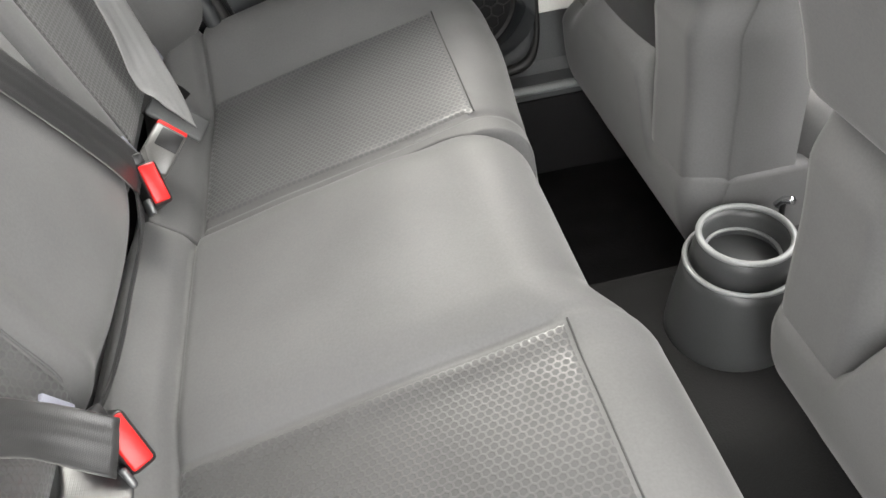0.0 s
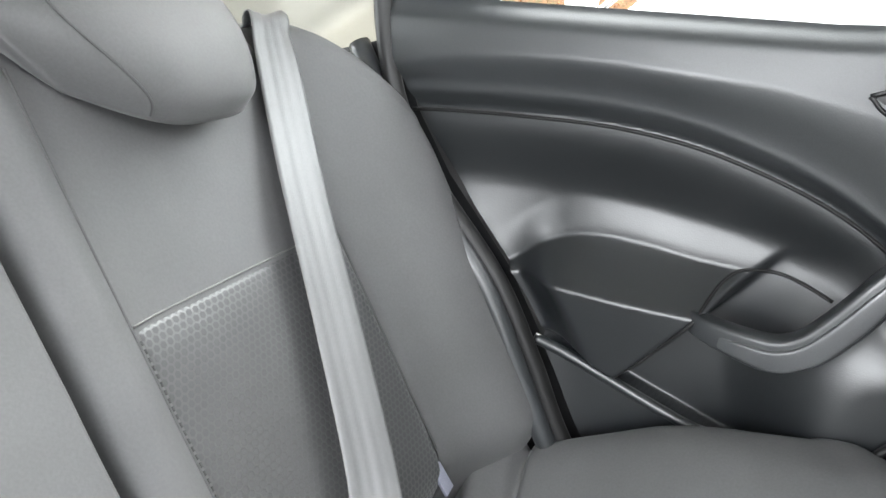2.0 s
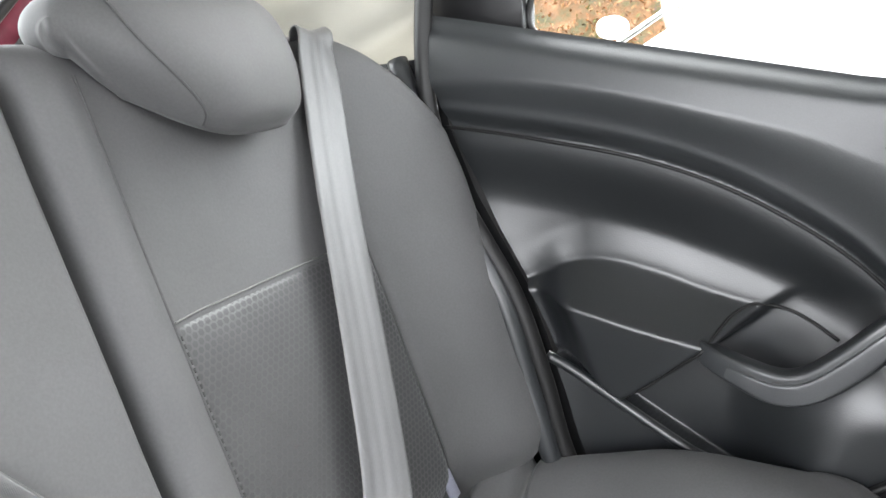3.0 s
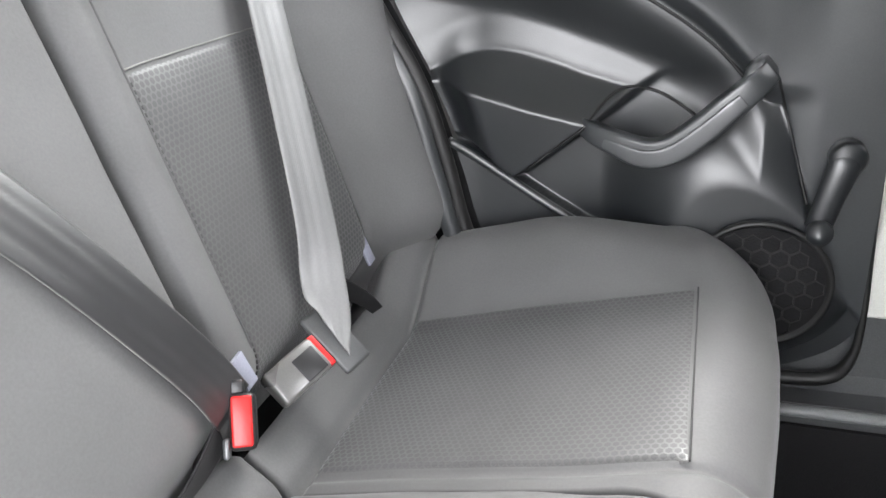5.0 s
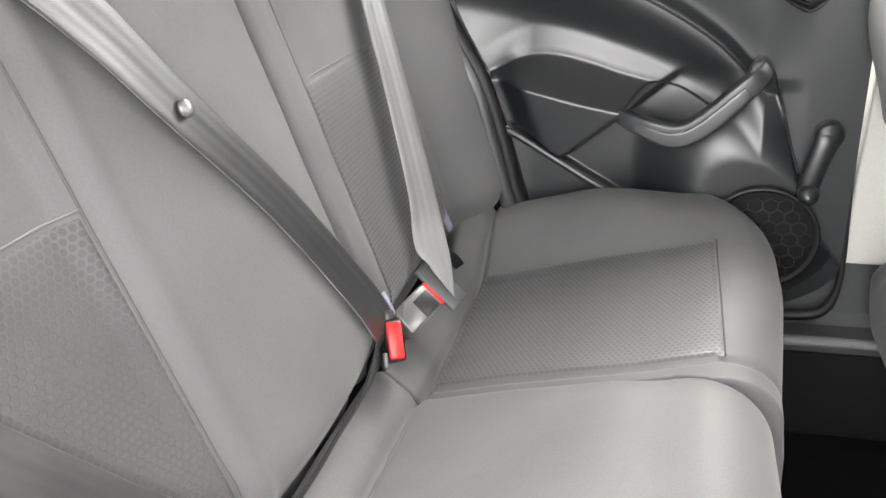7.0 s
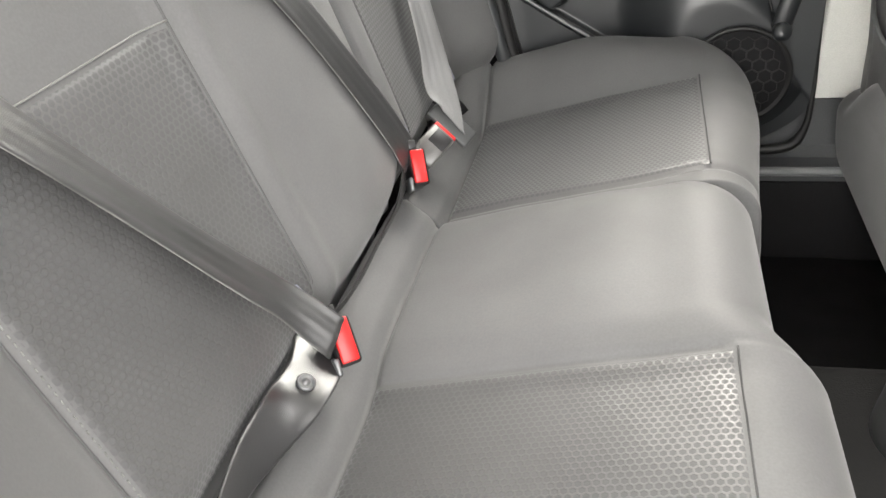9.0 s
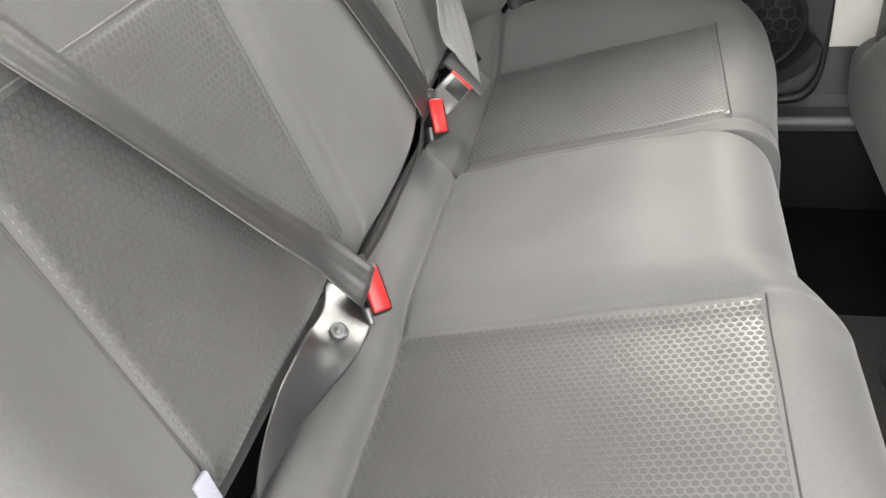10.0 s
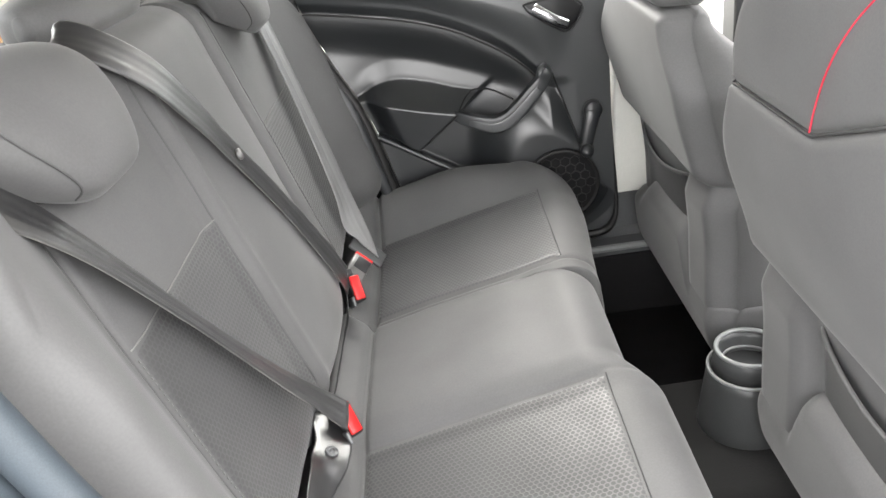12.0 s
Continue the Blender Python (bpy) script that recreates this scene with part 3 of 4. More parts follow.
loose = [((-0.366, -0.185, 0.408), (-0.88, 0.1, 0.46), 0.044), ((-0.352, -0.228, 0.402), (-0.88, 0.05, 0.44), 0.046), ((-0.352, -0.262, 0.402), (-0.86, 0.05, 0.46), 0.046),
         ((-0.357, -0.298, 0.403), (-0.45, 0.2, 0.85), 0.045), ((-0.362, -0.345, 0.404), (-0.12, 0.35, 0.92), 0.042), ((-0.362, -0.38, 0.402), (0.05, 0.3, 0.95), 0.040),
         ((-0.360, -0.415, 0.398), (0.3, 0.2, 0.9), 0.038), ((-0.355, -0.45, 0.392), (0.6, 0.1, 0.6), 0.038), ((-0.352, -0.49, 0.380), (0.8, 0.1, -0.2), 0.038)]
loose_end = strap("belt_end", loose, "twisted loose webbing, pale at its bolt and black beyond", category="seat belt")
RIVET = [(0.0, -0.001), (0.0085, -0.001), (0.0085, 0.002), (0.0065, 0.003), (0.006, 0.0015), (0.003, 0.0015), (0.0025, 0.003), (0.0, 0.003)]
spot = Matrix.Translation((-0.3512, -0.254, 0.4035)) @ look((0, 0, 0), (-0.46, 0.02, -0.88)).to_3x3().to_4x4()
part("stop_button", lathe(RIVET, spot, 24), handle_plastic, loose_end, "round grey stop button")
strap("belt_end", [((-0.358, 0.096, 0.412), (0.1, -0.5, 0.6), 0.034), ((-0.357, 0.064, 0.402), (0.2, -0.3, 0.7), 0.032), ((-0.358, 0.03, 0.395), (0.3, 0.1, 0.7), 0.024),
      ((-0.360, -0.015, 0.392), (0.25, 0.1, 0.8), 0.010), ((-0.362, -0.07, 0.388), (0.2, 0.1, 0.8), 0.010), ((-0.362, -0.13, 0.394), (0.3, 0.1, 0.7), 0.011), ((-0.362, -0.182, 0.408), (0.4, 0.2, 0.6), 0.014)], "folded black webbing in the gap behind the cushion", mat=dull_webbing)
strap("belt_end", [((-0.40, 0.36, 0.42), (0.3, 0.2, 0.8), 0.03), ((-0.358, 0.372, 0.392), (0.5, 0.2, 0.7), 0.02), ((-0.345, 0.382, 0.372), (0.6, 0.1, 0.5), 0.016)],
      "short black webbing loop beside the buckle", mat=dull_webbing)


# ---- far rear door ----
ARC = [(-0.47, 0.787), (-0.419, 0.782), (-0.355, 0.771), (-0.293, 0.758), (-0.206, 0.737), (-0.127, 0.708), (-0.058, 0.670), (-0.003, 0.630), (0.034, 0.592), (0.06, 0.56)]
UPPER = [(-0.47, 0.836), (-0.354, 0.830), (-0.281, 0.819), (-0.197, 0.799), (-0.122, 0.776), (-0.052, 0.754), (-0.004, 0.733), (0.08, 0.69), (0.2, 0.62)]
SHELF_TOP = [(-0.36, 0.592), (-0.337, 0.598), (-0.294, 0.616), (-0.244, 0.620), (-0.188, 0.606), (-0.14, 0.588), (-0.06, 0.565), (0.0, 0.55)]
SHELF_LIP = [(-0.36, 0.589), (-0.331, 0.587), (-0.273, 0.574), (-0.208, 0.555), (-0.141, 0.539), (-0.10, 0.53), (0.0, 0.51)]
SHELF_FOOT = [(-0.36, 0.54), (-0.317, 0.52), (-0.268, 0.498), (-0.234, 0.472), (-0.18, 0.455), (0.0, 0.42)]
POCKET = [(-0.36, 0.545), (-0.315, 0.515), (-0.242, 0.466), (-0.176, 0.423), (-0.08, 0.365), (0.2, 0.2)]
REAR = [(0.20, -0.19), (0.30, -0.25), (0.411, -0.284), (0.494, -0.302), (0.588, -0.330), (0.702, -0.386), (0.782, -0.415), (0.86, -0.427), (0.90, -0.426)]


def door_front(z):
    return 0.188 - 0.10 * max(0.0, (0.30 - z) / 0.085) ** 2.2


def sill_z(x):
    return 0.879 - 0.25 * (x + 0.32) + 0.05 * max(0.0, x) 


def door_y(x, z):
    """The inner face of the door trim; smaller is nearer the seats."""
    arc, upper, sill = curve_at(ARC, x), curve_at(UPPER, x), sill_z(x)
    # upper panel: a ledge, then a face that leans back towards the window
    ledge = arc + 0.024
    if z > upper:
        y = 0.579 + 0.012 * ((z - upper) / max(0.01, sill - upper)) + 0.012 * sstep(sill - 0.03, sill, z) ** 2
    elif z > ledge:
        y = 0.590 - 0.011 * sstep(ledge, upper, z)
    else:
        y = 0.606 - 0.016 * sstep(arc - 0.002, ledge, z)
    right = sstep(0.03, 0.12, x)
    y += (0.588 - y) * right * (1 - sstep(sill - 0.03, sill, z))
    # hollow below the joint, running out into the armrest shelf
    top, lip, foot = curve_at(SHELF_TOP, x), curve_at(SHELF_LIP, x), curve_at(SHELF_FOOT, x)
    deep = 0.604 + 0.022 * sstep(arc - 0.01, arc - 0.09, z)
    deep -= 0.034 * (1 - sstep(-0.43, -0.27, x)) * sstep(arc, top, z)
    if z > top:
        out = 0.14 * sstep(top + 0.045, top, z)
    elif z > lip:
        out = 0.14 + 0.86 * min(1.0, (top - z) / max(0.004, top - lip)) ** 1.15
    elif z > foot:
        out = 1.0 - 0.12 * (lip - z) / max(0.01, lip - foot)
    else:
        out = 0.88 * sstep(foot - 0.012, foot, z)
    deep -= 0.056 * out * (0.3 + 0.7 * sstep(0.0, 0.05, x - curve_at(REAR, z))) * (1 - sstep(-0.187 + 1.35 * (z - 0.50), -0.165 + 1.35 * (z - 0.50), x))
    deep -= 0.030 * sstep(0.0, 0.006, curve_at(POCKET, x) - z) * (1 - sstep(-0.16, -0.09, x))
    # neck and pod of the loudspeaker
    d = math.hypot(x - 0.068, z - 0.352)
    s, q = -0.5 * (x - 0.068) + 0.866 * (z - 0.352), 0.866 * (x - 0.068) + 0.5 * (z - 0.352)
    pod = 0.056 * (1 - sstep(0.076, 0.165, math.hypot(q, s * (0.62 if s > 0 else 1))))
    deep -= max(pod, 0.036 * sstep(0.46, 0.38, z) * sstep(0.05, 0.12, x) * sstep(0.082, 0.11, d))
    bound = 0.072 + 0.30 * (0.58 - z)
    if z < 0.36:
        bound += 0.5 * (0.36 - z)
    inside = sstep(-0.0035, 0.0035, min(arc - z, bound - x))
    flat = y if z > 0.45 else 0.588
    return flat + (deep - flat) * inside


def door_sheet(u, v):
    guess = 0.215 + (sill_z(-0.43 + 0.62 * u) - 0.215) * v
    a, b = curve_at(REAR, guess), door_front(guess)
    x = a + (b - a) * u
    return x, 0.215 + (sill_z(x) - 0.215) * v


door = thing("car_door", (-0.12, 0.62, 0.22), "closed charcoal plastic rear car door with grab handle and wind-down crank", "car door")


def panel_point(u, v):
    x, z = door_sheet(u, v)
    return (x, door_y(x, z), z)


def lower_part(face):
    p = face.calc_center_median()
    bound = 0.072 + 0.30 * (0.58 - p.z) + 0.5 * max(0.0, 0.36 - p.z)
    return p.z < curve_at(ARC, p.x) and p.x < bound


for lower in (True, False):
    bm = sheet(panel_point, 210, 220)
    bmesh.ops.delete(bm, geom=[f for f in bm.faces if lower_part(f) != lower], context="FACES")
    part("lower_trim" if lower else "upper_trim", bm, door_plastic if lower else door_light, door, "moulded charcoal plastic lower trim" if lower else "grey plastic upper trim")
part("door_body", prism([(curve_at(REAR, z) + 0.004, z) for z in [0.222 + 0.60 * i / 20 for i in range(21)]] + [(x, sill_z(x) - 0.02) for x in (-0.25, -0.10, 0.05, 0.15)] + [(door_front(z) - 0.003, z) for z in [0.74 - 0.518 * i / 20 for i in range(21)]], 0.632, 0.70), black_plastic, door)
seam([(x, door_y(x, curve_at(ARC, x) - 0.004) - 0.001, curve_at(ARC, x) - 0.003) for x in [-0.425 + 0.47 * i / 24 for i in range(25)]], door, rubber, 0.0022, 80, "trim_joint")
seam([(x, door_y(x, z) - 0.0008, z) for x, z in ((-0.015, 0.543), (-0.04, 0.558), (-0.063, 0.568), (-0.093, 0.574), (-0.112, 0.566), (-0.125, 0.553), (-0.138, 0.537), (-0.16, 0.519), (-0.185, 0.499), (-0.21, 0.480), (-0.236, 0.462))], door, rubber, 0.0019, 60, "armrest_joint")
seam([(x, door_y(x, curve_at(POCKET, x) - 0.006) - 0.001, curve_at(POCKET, x) - 0.004) for x in [-0.315 + 0.2 * i / 10 for i in range(11)]], door, door_light, 0.0062, 40, "pocket_rim", "lighter rim of the door pocket")

seam([(x, door_y(x - 0.004, z) - 0.002, z) for x, z in [(0.0725 + 0.30 * (0.58 - q) + 0.5 * max(0.0, 0.36 - q), q) for q in [0.59 - 0.02 * i for i in range(8)]]], door, rubber, 0.0016, 50, "trim_joint")

# pull handle: a curved bar from the armrest up to the window line
HANDLE = [(-0.150, 0.600, 0.540), (-0.134, 0.577, 0.533), (-0.10, 0.562, 0.521), (-0.066, 0.555, 0.512), (-0.036, 0.553, 0.519), (-0.005, 0.553, 0.542), (0.022, 0.554, 0.568), (0.044, 0.559, 0.588), (0.055, 0.574, 0.598)]


def bar(points, wide, deep, n=64, sides=24, power=0.55):
    """A bar with a rounded, nearly square section that stands across the y axis."""
    line, loops = spline(points, n), []
    for i, p in enumerate(line):
        way = (line[min(i + 1, n)] - line[max(i - 1, 0)]).normalized()
        over = Vector((0, 1, 0)).cross(way).normalized()
        out = way.cross(over).normalized()
        k = i / n
        w = wide * min(1.0, 0.45 + k * 1.6) * (1 - 0.2 * sstep(0.6, 1.0, k))
        t = deep * min(1.0, 0.35 + k * 4)
        loop = []
        for s in range(sides):
            a = 2 * math.pi * s / sides
            c, q = math.cos(a), math.sin(a)
            loop.append(p + over * w * math.copysign(abs(c) ** power, c) + out * t * math.copysign(abs(q) ** power, q))
        loops.append(loop)
    return loft(loops)


handle = part("pull_handle", bar(HANDLE, 0.0165, 0.0120, power=0.32), door_light, door, "satin charcoal curved pull handle")
inlay = [(-0.126, 0.562, 0.526), (-0.10, 0.5505, 0.518), (-0.066, 0.5425, 0.509), (-0.036, 0.5405, 0.516), (-0.005, 0.5405, 0.539), (0.022, 0.5415, 0.565), (0.034, 0.544, 0.576)]
part("handle_inlay", bar(inlay, 0.0105, 0.0035, power=0.4), handle_plastic, handle, "soft inlay of the handle")
part("handle_foot", bar([(0.036, 0.562, 0.585), (0.050, 0.568, 0.598), (0.056, 0.598, 0.603)], 0.0165, 0.010, 16), handle_plastic, handle, "bright end of the pull handle")

# loudspeaker with a honeycomb guard
facing = look((0.068, 0.552, 0.352), (0.068 + 0.02, 2, 0.352)).to_3x3().to_4x4()
sm = Matrix.Translation((0.068, 0.555, 0.352)) @ facing
speaker = part("speaker_rim", lathe([(0.0, -0.012), (0.079, -0.012), (0.082, 0.0), (0.079, 0.0018), (0.076, 0.0015), (0.074, -0.003), (0.0, -0.0042)], sm, 64), rubber, door, "round speaker surround")
part("speaker_cloth", lathe([(0.0, -0.006), (0.0735, -0.006), (0.0735, -0.002), (0.0, -0.002)], sm, 48), carpet, speaker, "black speaker cloth")
bars = bmesh.new()
pitch = 0.0205
for i in range(-6, 7):
    for j in range(-6, 7):
        cx, cy = (i + 0.5 * (j % 2)) * pitch, j * pitch * 0.866
        if math.hypot(cx, cy) > 0.066:
            continue
        loops = []
        for r, h in ((pitch * 0.575, -0.003), (pitch * 0.575, -0.0004), (pitch * 0.51, -0.0004), (pitch * 0.51, -0.003)):
            loops.append([sm @ Vector((cx + r * math.cos(math.pi / 6 + k * math.pi / 3), cy + r * math.sin(math.pi / 6 + k * math.pi / 3), h)) for k in range(6)])
        loft(loops, False, bars)
part("speaker_guard", bars, rubber, speaker, "black honeycomb guard", smooth=False)

# window crank
crank = part("window_crank", tube([(0.1465, 0.578, 0.509), (0.144, 0.570, 0.498), (0.135, 0.566, 0.468), (0.128, 0.565, 0.440), (0.125, 0.567, 0.426)], lambda k: 0.0185 - 0.0040 * sstep(0.0, 0.7, k), 24, 16, flat=0.5, up=(0, 1, 0)), door_plastic, door, "folded window crank")
part("pivot", lathe([(0.0, -0.012), (0.0195, -0.012), (0.0195, 0.004), (0.0165, 0.008), (0.0, 0.009)], Matrix.Translation((0.1465, 0.574, 0.505)) @ facing, 28), door_plastic, crank)
part("knob", lathe([(0.0, -0.012), (0.0125, -0.012), (0.0145, 0.008), (0.0125, 0.014), (0.0, 0.0155)], Matrix.Translation((0.126, 0.560, 0.424)) @ facing, 28), door_plastic, crank)

# inner release with a chrome lever in a dark cup
release = part("release_cup", prism([(0.021, 0.737), (0.036, 0.717), (0.084, 0.684), (0.106, 0.675), (0.124, 0.690), (0.137, 0.718), (0.12, 0.734), (0.07, 0.742)], 0.581, 0.60, bevel=0.003), black_plastic, door, "dark recessed release cup")
part("release_lever", tube([(0.04, 0.578, 0.729), (0.062, 0.571, 0.714), (0.085, 0.570, 0.700), (0.106, 0.576, 0.689)], lambda k: 0.012 - 0.003 * k, 20, 12, flat=0.6, up=(0, 1, 0)), chrome, release, "chrome release lever")
seam([(0.021, 0.581, 0.737), (0.036, 0.580, 0.717), (0.084, 0.580, 0.683), (0.106, 0.580, 0.674), (0.125, 0.580, 0.690), (0.138, 0.580, 0.718), (0.12, 0.580, 0.735), (0.07, 0.580, 0.743), (0.021, 0.581, 0.737)], release, black_plastic, 0.0022, 60, "release_bezel")

# window
part("window_frame", prism([(-0.438, 0.88), (-0.405, 0.88), (-0.322, 0.87), (-0.322, 0.90), (-0.33, 1.24), (-0.41, 1.24)], 0.615, 0.655, bevel=0.004), black_plastic, door, "black window corner")
part("window_seal", tube([(-0.318, 0.632, 1.16), (-0.311, 0.632, 0.95), (-0.314, 0.632, 0.872), (-0.2, 0.634, 0.838), (0.0, 0.634, 0.787), (0.19, 0.634, 0.750)], 0.004, 60, 8, up=(0, 1, 0)), rubber, door)
pane = part("window_pane", prism([(-0.32, 0.84), (0.19, 0.74), (0.19, 1.24), (-0.32, 1.24)], 0.640, 0.644), clear, door, "clear window glass", smooth=False)
pane.visible_shadow = False

seal = tagged(part("door_seal", tube([(-0.402, 0.607, 1.2), (-0.424, 0.598, 0.97), (-0.434, 0.588, 0.86), (-0.427, 0.580, 0.78), (-0.399, 0.574, 0.70), (-0.343, 0.572, 0.59), (-0.315, 0.572, 0.49), (-0.297, 0.574, 0.40), (-0.265, 0.58, 0.30)],
                  0.0105, 90, 12, up=(0, 1, 0)), rubber), "black rubber door seal along the rear of the doorway", "seal", kind="structure")
tagged(part("trim_wheel_arch", tube([(-0.470, 0.590, 0.86), (-0.440, 0.574, 0.78), (-0.412, 0.566, 0.70), (-0.356, 0.563, 0.59), (-0.329, 0.563, 0.48), (-0.312, 0.564, 0.40), (-0.29, 0.58, 0.30)],
            0.0125, 60, 10, up=(0, 1, 0)), door_light), "grey plastic edge trim inside the doorway", "trim", kind="structure")
tagged(part("door_seal", tube([(0.04, 0.60, 0.198), (0.108, 0.60, 0.200), (0.166, 0.60, 0.207), (0.189, 0.60, 0.241), (0.194, 0.606, 0.30), (0.192, 0.622, 0.42), (0.192, 0.632, 0.6), (0.195, 0.64, 1.1)],
            lambda k: 0.009 - 0.004 * sstep(0.3, 0.5, k), 60, 12, up=(0, 1, 0)), rubber), "black rubber door seal round the lower front corner", "seal", kind="structure")

# ---- body shell ----
def setting(name, bm, mat, label, category, smooth=False):
    return tagged(part(name, bm, mat, smooth=smooth), label, category, kind="structure")


setting("pillar_b", prism([(0.195, 0.284), (0.44, 0.284), (0.36, 1.25), (0.226, 1.25)], 0.622, 0.68, bevel=0.004), white_paint, "white painted door pillar in the doorway", "pillar")
setting("sill_trim", prism([(0.545, 0.03), (0.555, 0.172), (0.566, 0.186), (0.60, 0.186), (0.62, 0.20), (0.63, 0.281), (0.70, 0.281), (0.70, 0.03)], -0.5, 1.2, "x"), sill_plastic, "dark grey plastic sill trim under the door", "sill trim")
setting("sill_carpet", prism([(0.538, 0.0), (0.5455, 0.165), (0.552, 0.165), (0.544, 0.0)], -0.5, 1.2, "x"), carpet, "black carpet on the side of the footwell", "carpet")
setting("body_far", prism([(-1.0, 0.2), (-0.24, 0.2), (-0.29, 0.411), (-0.31, 0.494), (-0.338, 0.588), (-0.394, 0.702), (-0.42, 0.782), (-0.43, 0.86), (-1.0, 0.85)], 0.606, 0.63), black_plastic, "dark inner body panel behind the doorway", "car body")
setting("sill_edge", tube([(-0.3, 0.556, 0.180), (0.1, 0.556, 0.181), (0.6, 0.556, 0.181), (1.2, 0.556, 0.181)], 0.008, 20, 10), rim_plastic, "lighter edge of the sill step", "trim", True)


def floor_z(x, y):
    hump = 0.112 * (1 - sstep(0.13, 0.23, abs(y)))
    return 0.005 + hump + 0.004 * noise.noise(Vector((x * 9, y * 9, 0)))


setting("floor", sheet(lambda u, v: (-1.08 + 2.7 * u, -0.60 + 1.20 * v, floor_z(-1.08 + 2.7 * u, -0.60 + 1.20 * v)), 140, 90), carpet_grey, "dark grey carpeted car floor with a middle tunnel", "floor", True)
for side in (1, -1):
    mat_bm = sheet(lambda u, v: (0.06 + 0.46 * u, side * (0.215 + 0.33 * v), 0.014 + floor_z(0.06 + 0.46 * u, side * (0.215 + 0.33 * v)) * 0.9 + 0.002 * noise.noise(Vector((u * 8, v * 8, side)))), 40, 30)
    bmesh.ops.solidify(mat_bm, geom=mat_bm.faces[:], thickness=0.006)
    tagged(part("floor_mat", mat_bm, carpet), "black carpet mat lying in the rear footwell", "floor mat", "floor mats")


def trim_d(u, v):
    """Cream trim behind the door, from the belt line to the roof, with a moulded hollow."""
    x, z = -0.425 - 0.575 * u - 0.02 * (1 - u) * (1 - v), 0.84 + 0.42 * v
    rear = min(-0.85, max(-1.0, -0.962 + 1.73 * (z - 1.019)))
    x = -0.425 + (rear + 0.425) * u - 0.02 * (1 - u) * (1 - v)
    y = 0.616 - 0.016 * sstep(0.4, 1.0, u)
    y += 0.05 * bell(x, -0.66, 0.09) * bell(z, 0.965, 0.05) - 0.016 * bell(z, 0.90 + 0.35 * (x + 0.45), 0.03)
    return (x, y, z)


trim = sheet(trim_d, 60, 50)
bmesh.ops.solidify(trim, geom=trim.faces[:], thickness=-0.02)
setting("pillar_trim", trim, cream_trim, "cream moulded plastic pillar trim behind the far door", "pillar trim", True)
setting("wheel_arch_trim", block(-1.0, -0.45, 0.55, 0.66, 0.2, 0.852, 0.03), sill_plastic, "dark trim panel beside the backrest", "trim")
setting("parcel_shelf", block(-1.05, -0.585, -0.56, 0.56, 0.80, 0.82, 0.006), carpet_grey, "dark carpeted parcel shelf behind the backrest", "parcel shelf")
setting("ceiling", sheet(lambda u, v: (-1.05 + 1.85 * u, -0.56 + 1.12 * v, 1.305 - 0.05 * (2 * v - 1) ** 2 - 0.05 * (2 * u - 1) ** 4), 30, 30), headliner, "cream cloth headliner", "ceiling", True)
setting("roof", sheet(lambda u, v: (-1.07 + 1.89 * u, -0.60 + 1.20 * v, 1.345 - 0.05 * (2 * v - 1) ** 2 - 0.05 * (2 * u - 1) ** 4), 30, 30), white_paint, "white painted car roof", "roof", True)
for side in (1, -1):
    setting("roof_rail", tube([(-1.0, side * 0.57, 1.22), (-0.4, side * 0.585, 1.265), (0.4, side * 0.585, 1.265), (0.8, side * 0.57, 1.22)], 0.03, 30, 12), cream_trim, "cream roof rail trim above the doors", "trim", True)

# rear opening: tailgate frame, glass and the edge of the pillar
def slant(y, x=-0.95):
    """A straight line up the slanting edge of the tailgate opening."""
    return [(x, y + 0.063 * k, 1.017 + 0.057 * k) for k in (-2.6, -1.0, 0.0, 1.0, 2.6)]


setting("tailgate_edge", tube(slant(0.583), 0.005, 20, 10), rim_plastic, "grey edge of the pillar trim at the tailgate", "trim", True)
setting("tailgate_edge", tube(slant(0.572), 0.0045, 20, 10), white_paint, "white painted tailgate edge", "trim", True)
setting("tailgate_seal", tube(slant(0.554), 0.0065, 20, 10), rubber, "black tailgate seal", "seal", True)
setting("tailgate_frame", tube(slant(0.490), 0.008, 20, 10), black_plastic, "dark tailgate window frame", "window frame", True)
lamp = sheet(lambda u, v: (-0.975 - 0.012 * math.sin(u * math.pi), 0.492 + 0.075 * u + 0.063 * (6 * v - 3), 1.017 + 0.057 * (6 * v - 3)), 12, 30)
setting("rear_lamp", lamp, lens_red, "dark red rear lamp lens beside the tailgate", "lamp", True)
back_pane = setting("window_1", prism([(-0.56, 0.80), (0.56, 0.80), (0.56, 1.2), (-0.56, 1.2)], -1.035, -1.03, "x"), clear, "clear tailgate window glass", "window")
back_pane.visible_shadow = False

setting("tailgate", block(-1.10, -1.05, -0.66, 0.66, -0.02, 0.82, 0.01), black_plastic, "dark inner lining of the closed tailgate", "tailgate")
setting("boot_front", block(-0.60, -0.585, -0.62, 0.62, 0.0, 0.80, 0.004), black_plastic, "dark board behind the backrest", "panel")
